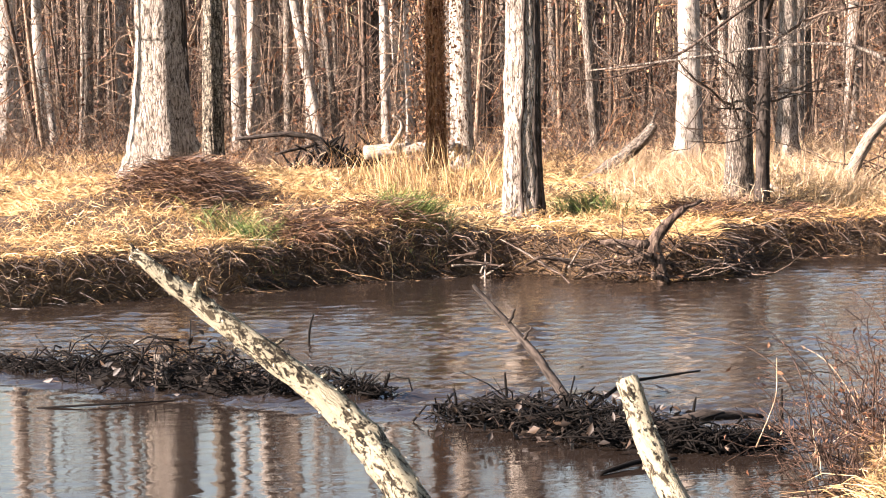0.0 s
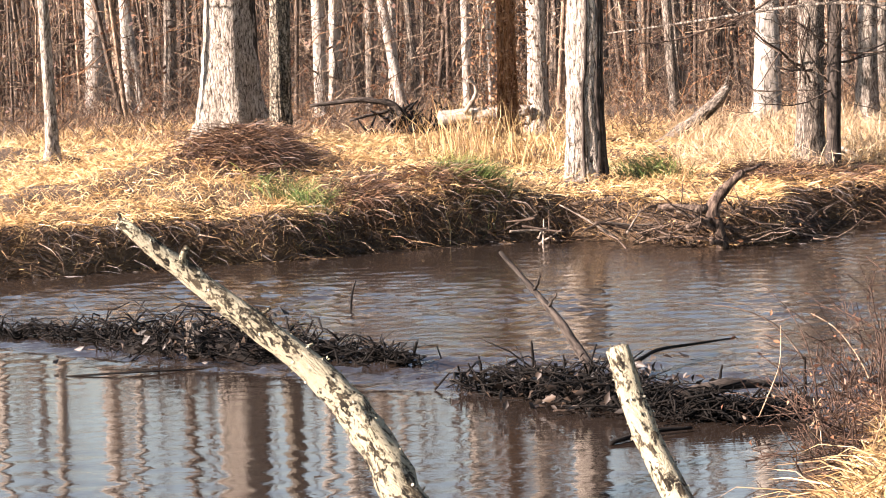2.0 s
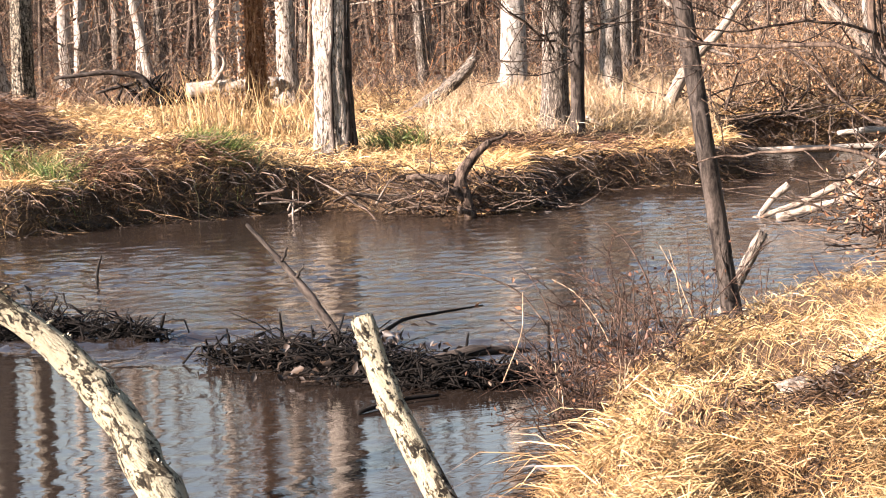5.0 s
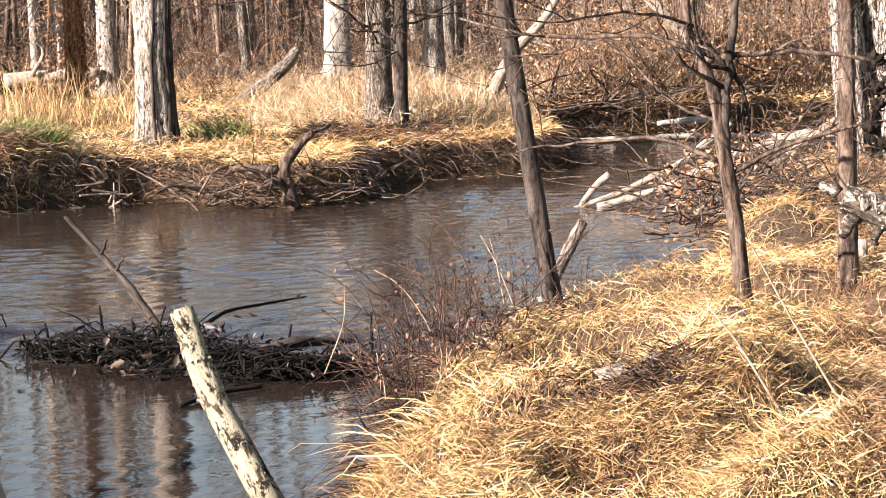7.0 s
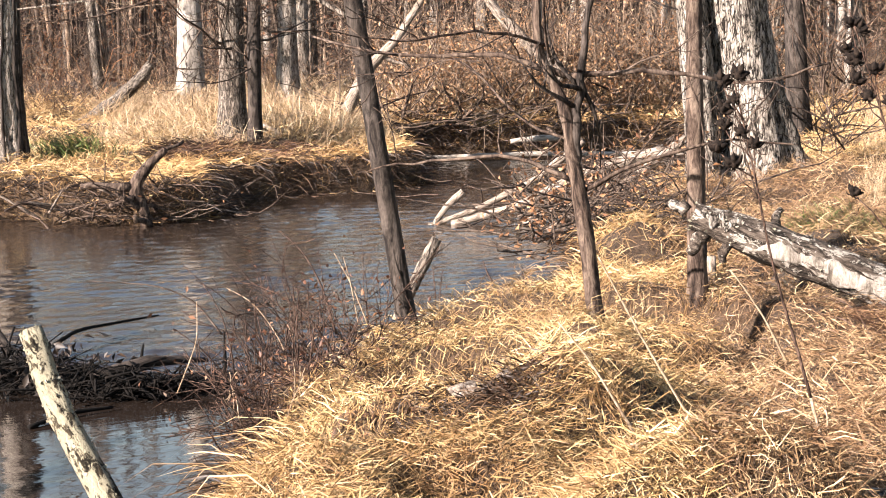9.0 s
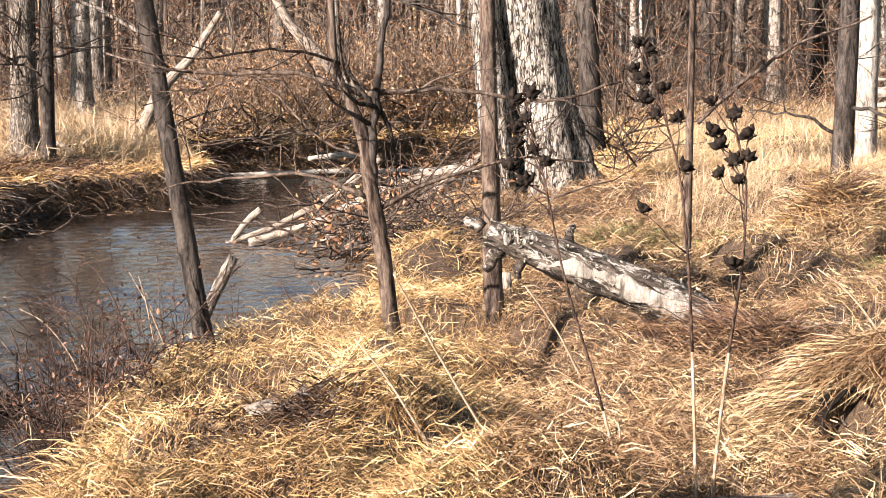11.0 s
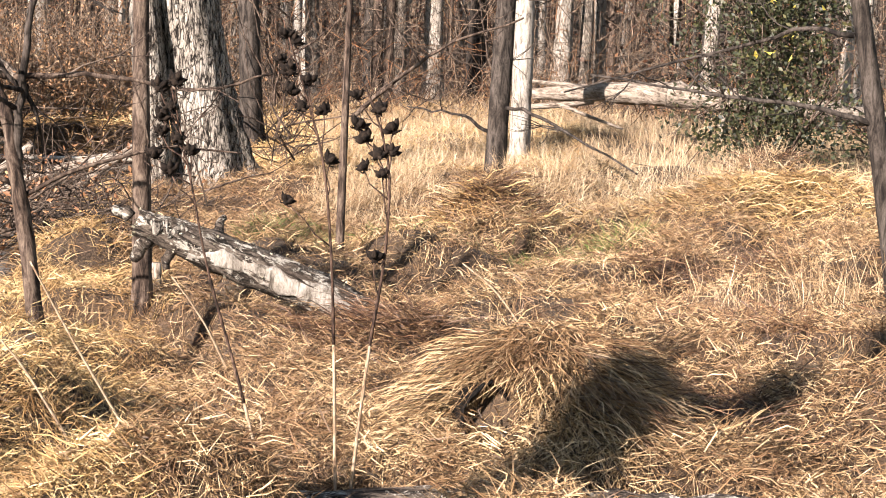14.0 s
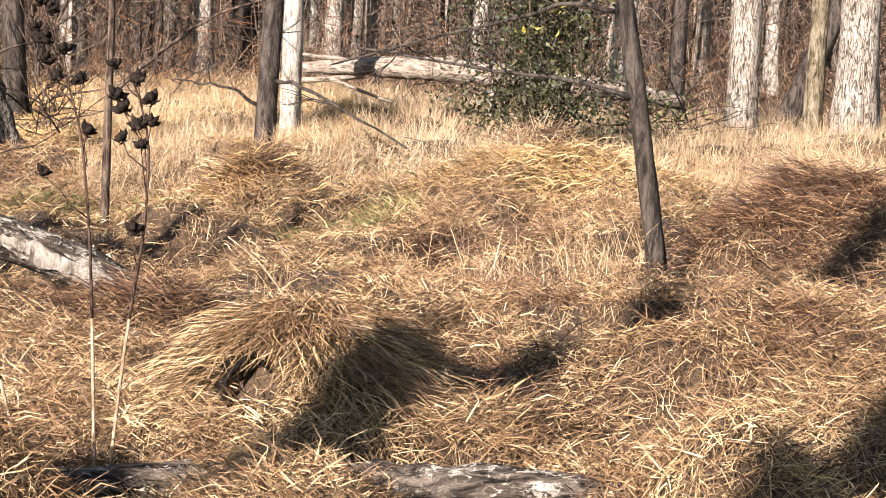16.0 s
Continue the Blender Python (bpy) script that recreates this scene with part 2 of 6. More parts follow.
def water_material():
    """Tea-coloured creek water; short ripples upstream of the stick dam and slacker water below it."""
    m, nt, bsdf = nodes_of("creek_water")
    bsdf.inputs["Base Color"].default_value = (0.014, 0.010, 0.0078, 1)
    bsdf.inputs["Roughness"].default_value = 0.015
    bsdf.inputs["IOR"].default_value = 1.5
    bsdf.inputs["Specular IOR Level"].default_value = 1.0
    co = nt.nodes.new("ShaderNodeTexCoord")
    sep = nt.nodes.new("ShaderNodeSeparateXYZ")
    nt.links.new(co.outputs["Object"], sep.inputs[0])
    # distance upstream of the dam's line
    up = nt.nodes.new("ShaderNodeMath")
    up.operation = "MULTIPLY_ADD"
    nt.links.new(sep.outputs[0], up.inputs[0])
    up.inputs[1].default_value = 0.95
    nt.links.new(sep.outputs[1], up.inputs[2])
    rng = nt.nodes.new("ShaderNodeMapRange")
    nt.links.new(up.outputs[0], rng.inputs[0])
    rng.inputs[1].default_value, rng.inputs[2].default_value = 12.35, 17.35
    power = ramp(nt, rng.outputs[0], [(0.0, (0.09, 0.09, 0.09)), (0.17, (0.10, 0.10, 0.10)), (0.24, (0.8, 0.8, 0.8)), (0.36, (0.6, 0.6, 0.6)), (0.55, (0.36, 0.36, 0.36)), (1.0, (0.28, 0.28, 0.28))])
    a = noise_tex(nt, 4.5, 4, 0.6, (0.40, 1.9, 1), warp=0.5)
    b = noise_tex(nt, 16.0, 2, 0.5, (0.4, 1.8, 1), warp=0.3)
    add = nt.nodes.new("ShaderNodeMath")
    add.operation = "MULTIPLY_ADD"
    nt.links.new(b, add.inputs[0])
    add.inputs[1].default_value = 0.25
    nt.links.new(a, add.inputs[2])
    mul = nt.nodes.new("ShaderNodeMath")
    mul.operation = "MULTIPLY"
    nt.links.new(add.outputs[0], mul.inputs[0])
    nt.links.new(power, mul.inputs[1])
    bumped(nt, bsdf, mul.outputs[0], 1.0, 0.03)
    return m


GROUND, WATER = ground_material(), water_material()

# ---------------------------------------------------------------- mesh helpers


def linked(name, me, mat, parent=None, label=""):
    ob = new(name, me)
    me.materials.append(mat)
    if parent:
        ob.parent = parent
    if label:
        ob["label"] = label
    return ob


def mesh_np(name, verts, faces):
    """A mesh from an array of corners and an array of faces that all have as many corners."""
    me = bpy.data.meshes.new(name)
    n, k = faces.shape
    me.vertices.add(len(verts))
    me.vertices.foreach_set("co", np.asarray(verts, np.float32).ravel())
    me.loops.add(n * k)
    me.loops.foreach_set("vertex_index", faces.astype(np.int32).ravel())
    me.polygons.add(n)
    me.polygons.foreach_set("loop_start", np.arange(0, n * k, k, dtype=np.int32))
    me.polygons.foreach_set("loop_total", np.full(n, k, np.int32))
    me.update(calc_edges=True)
    return me


class Tubes:
    """Collects round, tapering, bent rods into one mesh."""

    def __init__(self):
        self.v, self.f, self.n = [], [], 0

    def rod(self, pts, radii, sides=5, rough=0.0, rng=None, cap=True, flute=0):
        pts, radii = np.asarray(pts, float), np.asarray(radii, float)
        k = len(pts)
        tan = np.gradient(pts, axis=0)
        tan /= np.linalg.norm(tan, axis=1, keepdims=True) + 1e-9
        ref = np.array([1.0, 0, 0]) if abs(tan[0, 0]) < 0.8 else np.array([0, 1.0, 0])
        u = ref - (tan @ ref)[:, None] * tan
        u /= np.linalg.norm(u, axis=1, keepdims=True)
        w = np.cross(tan, u)
        ang = np.arange(sides) * 2 * np.pi / sides
        r = radii[:, None] * np.ones(sides)
        if rough and rng is not None:
            r = r * (1 + rough * rng.standard_normal((k, sides)))
        if flute:
            r = r * (1 + 0.05 * np.sin(ang * flute + 1.0))[None]
        ring = pts[:, None] + r[..., None] * (np.cos(ang)[None, :, None] * u[:, None] + np.sin(ang)[None, :, None] * w[:, None])
        self.v.append(ring.reshape(-1, 3))
        i = np.arange(k - 1)[:, None] * sides
        j = np.arange(sides)[None]
        j2 = (j + 1) % sides
        q = np.stack([i + j, i + j2, i + sides + j2, i + sides + j], -1).reshape(-1, 4) + self.n
        self.f.append(q)
        self.n += k * sides
        if cap:
            for first, back in ((0, True), ((k - 1) * sides, False)):
                c = self.n
                self.v.append(pts[[0 if back else -1]])
                base = c - k * sides - (0 if back else 1) + first
                a, b = base + j[0], base + j2[0]
                tri = np.stack([np.full(sides, c), b if back else a, a if back else b, np.full(sides, c)], -1)
                self.f.append(tri)
                self.n += 1

    def mesh(self, name, smooth=True):
        v, f = np.concatenate(self.v), np.concatenate(self.f)
        me = bpy.data.meshes.new(name)
        tri = f[:, 0] == f[:, 3]
        quads, tris = f[~tri], f[tri][:, :3]
        flat = np.concatenate([quads.ravel(), tris.ravel()]).astype(np.int32)
        total = np.concatenate([np.full(len(quads), 4), np.full(len(tris), 3)]).astype(np.int32)
        me.vertices.add(len(v))
        me.vertices.foreach_set("co", v.astype(np.float32).ravel())
        me.loops.add(len(flat))
        me.loops.foreach_set("vertex_index", flat)
        me.polygons.add(len(total))
        me.polygons.foreach_set("loop_start", np.concatenate([[0], np.cumsum(total)[:-1]]).astype(np.int32))
        me.polygons.foreach_set("loop_total", total)
        me.polygons.foreach_set("use_smooth", np.full(len(total), smooth))
        me.update(calc_edges=True)
        return me


def bend(a, b, n, sag, rng, wander=0.0):
    """n points from a to b, bowed by sag (a vector) and wandering a little."""
    a, b = np.asarray(a, float), np.asarray(b, float)
    s = np.linspace(0, 1, n)[:, None]
    p = a + (b - a) * s + np.asarray(sag, float) * (4 * s * (1 - s))
    if wander:
        off = rng.standard_normal((n, 3)) * wander
        off[0] = off[-1] = 0
        p = p + off
    return p


def sprout(tubes, p, way, length, r, level, rng, droop=0.0, kids=5, sides=(5, 4, 3), thin=0.0022, spread=0.8, lift=0.15):
    """A bare branch with its side twigs."""
    n = 6 if level == 0 else 4
    pts, d = [np.array(p, float)], np.array(way, float) / np.linalg.norm(way)
    for _ in range(n - 1):
        d = d + rng.standard_normal(3) * 0.16 + np.array([0, 0, lift * 0.4 - droop])
        d /= np.linalg.norm(d)
        pts.append(pts[-1] + d * length / (n - 1))
    pts = np.array(pts)
    tubes.rod(pts, np.linspace(r, max(r * 0.25, thin), n), sides[min(level, len(sides) - 1)], cap=level == 0)
    if level >= 2 or kids <= 0:
        return
    for _ in range(kids):
        s = rng.uniform(0.2, 1.0)
        i = min(int(s * (n - 1)), n - 2)
        f = s * (n - 1) - i
        q = pts[i] * (1 - f) + pts[i + 1] * f
        dd = (pts[i + 1] - pts[i])
        dd = dd / np.linalg.norm(dd) + rng.standard_normal(3) * spread
        sprout(tubes, q, dd, length * rng.uniform(0.35, 0.6), max(r * (1 - 0.7 * s) * 0.55, thin), level + 1, rng, droop, kids - 1, sides, thin, spread, lift)


def thing(name, at, label, category, group="", kind=""):
    ob = new(name)
    ob.empty_display_size = 0.2
    ob.location = at
    return tagged(ob, label, category, group, kind)


# ---------------------------------------------------------------- lie of the land
# the creek's outline, clockwise from its far downstream end
CREEK = np.array([
    (-40, 15.5), (-12, 17.0), (-4, 17.5), (0, 17.75), (1.4, 18.15), (2.1, 18.1), (2.8, 18.6), (4.3, 18.9), (5.2, 19.0), (5.7, 18.5), (6.4, 17.7), (7.15, 17.7),
    (7.8, 19.25), (8.9, 19.5), (9.7, 19.3), (10.6, 19.8), (11.3, 22.3), (11.9, 23.5), (13.9, 22.9), (15.6, 22.3), (14.6, 19.3), (12.5, 16.5), (10.2, 14.7), (8.75, 13.2),
    (7.4, 11.2), (6.9, 10.5), (6.1, 10.1), (5.5, 9.85), (4.95, 9.5), (4.45, 8.85), (3.95, 8.2), (3.55, 7.6), (3.15, 7.0), (2.85, 6.4), (2.5, 5.7), (2.1, 5.0), (1.5, 4.4), (0.6, 4.2), (-3, 3.8), (-40, 3.0)])
HUMPS = [  # x, y, radius, height
    (1.9, 20.6, 0.85, 0.40), (3.3, 20.2, 0.8, 0.12), (4.0, 19.4, 0.45, 0.22), (0.2, 20.0, 1.4, 0.12), (3.2, 19.2, 0.35, 0.12),
    (6.1, 4.3, 0.5, -0.12), (12.4, 8.5, 0.5, 0.15), (13.1, 9.1, 0.5, 0.15), (6.6, 4.6, 0.5, 0.12), (5.9, 8.6, 0.6, 0.10), (7.3, 10.6, 0.6, 0.18), (10.35, 9.6, 0.34, 0.30), (14.2, 9.9, 0.45, 0.34), (12.2, 8.3, 0.9, 0.22),
    (8.2, 6.6, 0.8, 0.10), (10.6, 5.25, 0.7, 0.34), (9.2, 3.6, 0.8, 0.15), (4.2, 6.3, 0.7, 0.10), (7.2, 3.7, 0.7, 0.18)]


KNOLLS = np.random.RandomState(12)
for _ in range(110):
    ka, kd = radians(KNOLLS.uniform(-8, 70)), math.exp(KNOLLS.uniform(math.log(4.6), math.log(13)))
    HUMPS.append((0.6 + kd * math.sin(ka), kd * math.cos(ka), KNOLLS.uniform(0.14, 0.36), KNOLLS.uniform(-0.14, 0.24)))


def shore_exact(x, y):
    """How far a place lies from the water's edge: positive on land."""
    x, y = np.asarray(x, float), np.asarray(y, float)
    best, inside = np.full(x.shape, 1e9), np.zeros(x.shape, bool)
    for (ax, ay), (bx, by) in zip(CREEK, np.roll(CREEK, -1, axis=0)):
        dx, dy = bx - ax, by - ay
        s = np.clip(((x - ax) * dx + (y - ay) * dy) / (dx * dx + dy * dy), 0, 1)
        best = np.minimum(best, np.hypot(x - ax - s * dx, y - ay - s * dy))
        cross = ((ay > y) != (by > y)) & (x < (bx - ax) * (y - ay) / (by - ay + 1e-12) + ax)
        inside ^= cross
    return np.where(inside, -best, best)


WAVES = [(math.cos(a) * k, math.sin(a) * k, p, w) for a, k, p, w in zip(np.random.RandomState(3).uniform(0, 6.28, 22), np.geomspace(0.5, 9, 22), np.random.RandomState(4).uniform(0, 6.28, 22), 1 / np.geomspace(0.5, 9, 22) ** 0.9)]


def lumps(x, y):
    return sum(w * np.sin(kx * x + ky * y + p) for kx, ky, p, w in WAVES) / 4


def clumps(x, y):
    """Hummocks and gaps a foot or two across."""
    r = np.random.RandomState(6)
    z = np.zeros_like(np.asarray(x, float))
    for _ in range(16):
        k, a, p = 2 * math.pi / r.uniform(0.5, 1.5), r.uniform(0, 6.28), r.uniform(0, 6.28)
        z = z + np.sin(k * (x * math.cos(a) + y * math.sin(a)) + p + 0.8 * np.sin(1.7 * x + 2.3 * y + p))
    return z / 2.83


def height_exact(x, y):
    x, y = np.asarray(x, float), np.asarray(y, float)
    s = shore_exact(x, y)
    t = np.clip((s + 0.08) / 0.26, 0, 1)
    land = np.clip(s, 0, 200)
    z = -0.40 + 0.60 * t * t * (3 - 2 * t) + 0.36 * (1 - np.exp(-land / 1.6)) + 0.16 * np.clip((y - 12) / 4, 0, 1) * t * np.exp(-land / 4) + 0.0045 * np.clip(land - 5, 0, 60)
    z = z + 0.10 * lumps(x, y) * np.clip(s / 0.8, 0, 1)
    mound = np.exp(-(np.hypot(x - 5.32, y - 4.27) / 0.38) ** 4)
    z = z + (0.125 - 0.075 * np.clip((y - 12) / 4, 0, 1)) * np.tanh(1.3 * clumps(x, y)) * np.clip(s / 0.5, 0, 1) * (1 - mound) * np.clip((y + 0.4 * x - 3) / 2, 0, 1) * np.clip((24 - x) / 4, 0, 1) * np.clip((32 - y) / 4, 0, 1) + 0.44 * mound
    for hx, hy, r, h in HUMPS:
        z = z + h * np.exp(-((x - hx) ** 2 + (y - hy) ** 2) / (r * r)) * np.clip(s / 0.3 + 0.3, 0, 1)
    return z


GX0, GY0, GSTEP, GNX, GNY = -4.0, 1.0, 0.06, 480, 600
_gx, _gy = np.meshgrid(GX0 + GSTEP * np.arange(GNX), GY0 + GSTEP * np.arange(GNY), indexing="ij")
SHORE_GRID, HEIGHT_GRID = shore_exact(_gx, _gy), height_exact(_gx, _gy)


def from_grid(grid, exact, x, y):
    """A value between the grid's points, or worked out afresh where the grid ends."""
    x, y = np.asarray(x, float), np.asarray(y, float)
    u, v = (x - GX0) / GSTEP, (y - GY0) / GSTEP
    ok = (u > 0) & (v > 0) & (u < GNX - 1.01) & (v < GNY - 1.01)
    i, j = np.clip(u, 0, GNX - 2).astype(int), np.clip(v, 0, GNY - 2).astype(int)
    a, b = u - i, v - j
    val = grid[i, j] * (1 - a) * (1 - b) + grid[i + 1, j] * a * (1 - b) + grid[i, j + 1] * (1 - a) * b + grid[i + 1, j + 1] * a * b
    if not ok.all():
        val = np.array(val)
        val[~ok] = exact(x[~ok], y[~ok])
    return val


def shore(x, y):
    """How far a place lies from the water's edge: positive on land."""
    return from_grid(SHORE_GRID, shore_exact, x, y)


def height(x, y):
    return from_grid(HEIGHT_GRID, height_exact, x, y)


def drop_to_ground(x, y):
    return float(height(np.array([x]), np.array([y]))[0])


def build_ground():
    # fine near the creek, coarse out to the horizon
    def axis(lo, hi, step, out):
        mid = np.arange(lo, hi + step, step)
        grow = np.cumsum(step * 1.25 ** np.arange(1, 42))
        grow = grow[grow < out]
        return np.concatenate([lo - grow[::-1], mid, hi + grow])
    xs, ys = axis(-4, 22, 0.07, 1500), axis(1.5, 30, 0.07, 1500)
    gx, gy = np.meshgrid(xs, ys)
    z = height(gx, gy)
    v = np.stack([gx.ravel(), gy.ravel(), z.ravel()], 1)
    w, h = len(xs), len(ys)
    i = (np.arange(h - 1)[:, None] * w + np.arange(w - 1)).ravel()
    me = mesh_np("ground", v, np.stack([i, i + 1, i + w + 1, i + w], 1))
    me.polygons.foreach_set("use_smooth", np.ones(len(me.polygons), bool))
    tagged(linked("ground", me, GROUND), "floodplain ground of leaf litter and matted straw", "ground", kind="structure")


def ripples(x, y):
    """The water's height: short waves upstream of the dam, a rougher tongue where it spills, slack water below."""
    r = np.random.RandomState(9)
    up = 0.95 * x + y
    power = np.interp(up, [11.8, 13.05, 13.4, 14.2, 15.3, 18, 23, 31], [0.08, 0.10, 1.5, 1.5, 0.85, 0.65, 0.55, 0.55])
    power = power * (0.65 + 0.35 * np.sin(0.8 * x + 1.1 * y + 2 * np.sin(0.5 * y)))
    z = np.zeros_like(x)
    for _ in range(64):
        lam = math.exp(r.uniform(math.log(0.11), math.log(0.34)))
        a = math.pi / 2 - 0.25 + r.normal(0, 0.42)
        z += 0.0058 * lam ** 0.95 * np.sin((x * math.cos(a) + y * math.sin(a)) * 2 * math.pi / lam + r.uniform(0, 6.28))
    return z * power


def build_water():
    # fine where it is seen, coarse beyond
    xs = np.concatenate([[-45, -20, -8], np.arange(-2.5, 9, 0.05), np.arange(9, 16, 0.11), [20]])
    ys = np.concatenate([[-2, 2], np.arange(4, 15, 0.036), np.arange(15, 24.5, 0.05), [27]])
    gx, gy = np.meshgrid(xs, ys)
    gz = ripples(gx, gy)
    far = (gx < -2.5) | (gx > 16) | (gy < 4) | (gy > 24.4)
    gz[far] = 0
    v = np.stack([gx.ravel(), gy.ravel(), gz.ravel()], 1)
    w, h = len(xs), len(ys)
    i = (np.arange(h - 1)[:, None] * w + np.arange(w - 1)).ravel()
    me = mesh_np("water", v, np.stack([i, i + 1, i + w + 1, i + w], 1))
    me.polygons.foreach_set("use_smooth", np.ones(len(me.polygons), bool))
    tagged(linked("water", me, WATER), "brown rippling creek water reflecting bare trees", "water", kind="structure")


build_ground()
build_water()

# ---------------------------------------------------------------- trees
EYE = np.array([0.6, 0.0, 2.08])


def trunk_mesh(base, top, r0, r1, rng, flare=0.5, sides=18, bow=(0, 0, 0), knots=0.05, sink=0.25):
    """A tapering trunk with a root flare, ridges and uneven girth, about its own base."""
    n = 34 if sides < 20 else 70
    s = np.linspace(0, 1, n) ** 1.7
    base, top = np.asarray(base, float), np.asarray(top, float)
    span = top - base
    pts = base + span * s[:, None] + np.asarray(bow, float) * (4 * s * (1 - s))[:, None]
    pts[0, 2] -= sink
    hgt = s * np.linalg.norm(span)
    r = r0 + (r1 - r0) * s
    r = r * (1 + flare * np.exp(-hgt / (1.6 * r0 + 0.05)))
    r = r * (1 + 0.03 * np.sin(hgt * 2.1 + rng.uniform(0, 6)) + 0.02 * rng.standard_normal(n))
    t = Tubes()
    lobes = rng.integers(4, 7)
    ang = np.arange(sides) * 2 * np.pi / sides
    t.rod(pts, r, sides, rough=knots * 0.5, rng=rng)
    ring = t.v[0].reshape(n, sides, 3)
    wave = 1 + (0.35 * flare * np.exp(-hgt / (1.2 * r0 + 0.05)) + 0.035)[:, None] * np.sin(lobes * ang + rng.uniform(0, 6))[None]
    if sides >= 20:
        # ridges that run on up the bark, shifting as they climb
        one, two = rng.standard_normal(sides), rng.standard_normal(sides)
        mix = 0.5 + 0.5 * np.sin(hgt * 1.9)[:, None]
        wave = wave * (1 + 0.028 * (one * mix + two * (1 - mix)))
    t.v[0] = (pts[:, None] + (ring - pts[:, None]) * wave[..., None]).reshape(-1, 3)
    return t, pts, r


def tree(name, x, y, dia, tall, mat, label, rng, lean=(0, 0), bow=(0, 0, 0), limbs=14, first=3.0, reach=2.4, flare=0.5, category="tree", group="", sides=18, twigs=TWIG, low=0, kids=4, taper=0.35):
    z = drop_to_ground(x, y)
    ob = thing(name, (x, y, z), label, category, group)
    t, pts, r = trunk_mesh((0, 0, 0), (lean[0] * tall, lean[1] * tall, tall), dia / 2, dia / 2 * taper, rng, flare, sides, bow)
    linked("trunk", t.mesh("trunk"), mat, ob)
    c = Tubes()
    for k in range(limbs + low):
        h = rng.uniform(first, tall) if k < limbs else rng.uniform(0.9, first)
        i = int(np.argmin(abs(pts[:, 2] - h)))
        a = rng.uniform(0, 2 * np.pi)
        up = rng.uniform(0.1, 0.8) if k < limbs else rng.uniform(-0.1, 0.4)
        way = (math.cos(a), math.sin(a), up)
        ln = reach * rng.uniform(0.5, 1.0) * (1.15 - 0.6 * h / tall) * (1 if k < limbs else 0.6)
        sprout(c, pts[i], way, ln, max(r[i] * (rng.uniform(0.25, 0.45) if k < limbs else rng.uniform(0.08, 0.16)), 0.006), 0, rng, kids=kids, thin=0.004 if tall > 6 else 0.0022, sides=(4, 3, 3) if group else (5, 4, 3))
    if c.v:
        linked("crown", c.mesh("crown"), twigs, ob, "bare grey-brown branches and twigs")
    return ob


def vines(ob, dia, tall, lean, side, n, mat, rng, spread=0.6, top=5.0, thick=(0.012, 0.03), flare=0.4, taper=0.35):
    """Woody vines that climb one side of a trunk."""
    for _ in range(n):
        z = np.linspace(-0.1, top * rng.uniform(0.6, 1.0), 26)
        s = np.clip(z, 0, None) / tall
        r = dia / 2 * (1 + (taper - 1) * s) * (1 + flare * np.exp(-np.clip(z, 0, None) / (0.8 * dia + 0.05)))
        a = side + rng.normal(0, spread) + np.cumsum(rng.normal(0, 0.06, 26))
        pts = np.stack([lean[0] * z + np.cos(a) * r, lean[1] * z + np.sin(a) * r, z], 1)
        t = Tubes()
        th = rng.uniform(*thick)
        t.rod(pts, np.linspace(th, th * 0.6, 26), 6, 0.15, rng)
        linked("vine", t.mesh("vine"), mat, ob.children[0], "woody vine climbing the trunk")


rng = np.random.default_rng(11)
# far bank, from the clearing's edge backwards: x, y, girth, height, bark, lean, words
broad = tree("tree", 2.15, 25.1, 0.70, 17, BARK_PALE, "broad pale furrowed trunk on the grassy far bank", rng, (0.004, 0.0), limbs=16, first=5, flare=0.62, sides=46)
shaggy = tree("tree", 2.70, 24.2, 0.26, 13, BARK_IVY, "vine-clad rough trunk beside the broad tree", rng, (0.022, 0.0), limbs=12, first=4, flare=0.2)
knotty = tree("tree", 5.72, 20.3, 0.40, 15, BARK_PALE, "furrowed grey trunk standing near the creek bank", rng, (0.012, 0.0), limbs=12, first=3.4, flare=0.30, sides=46)
tree("tree", 10.35, 27.2, 0.38, 14, BARK_WHITE, "smooth whitish leaning trunk in dry grass", rng, (-0.06, 0.0), (0.25, 0, 0), limbs=10, first=4, flare=0.5)
tree("tree", 9.00, 21.2, 0.17, 11, BARK_DARK, "dark slender trunk on the far bank", rng, (0.01, 0.0), limbs=14, first=1.8, flare=0.3, low=5)
tree("tree", 8.90, 21.7, 0.34, 13, BARK_GREY, "grey ivy-grown trunk beside the dark one", rng, (0.015, 0.0), limbs=12, first=1.6, flare=0.3, low=8)
tree("tree", 7.10, 28.4, 0.29, 14, BARK_PALE, "pale trunk with a darker shaded side", rng, (-0.015, 0.0), limbs=10, first=3, flare=0.4)
rusty = tree("tree", 6.08, 26.0, 0.24, 13, BARK_RED, "rust-brown vine-covered trunk in tall weeds", rng, (0.0, 0.0), limbs=10, first=2, flare=0.3)
tree("tree", 9.90, 30.4, 0.18, 11, BARK_GREY, "thin leaning grey trunk at the wood's edge", rng, (-0.07, 0.0), limbs=8, first=3)
tree("tree", 11.6, 26.4, 0.30, 13, BARK_PALE, "pale twin trunk at the wood's edge", rng, (0.01, 0.0), limbs=10, first=2.5)
def rank(rows):
    """Trees of the wood: x, y, girth, bark, slant, words."""
    for tx, ty, girth, tmat, slant, words in rows:
        tree("tree", tx, ty, girth, 15, tmat, words, rng, (slant, 0.0), limbs=7, first=3.5, flare=0.45, kids=3)


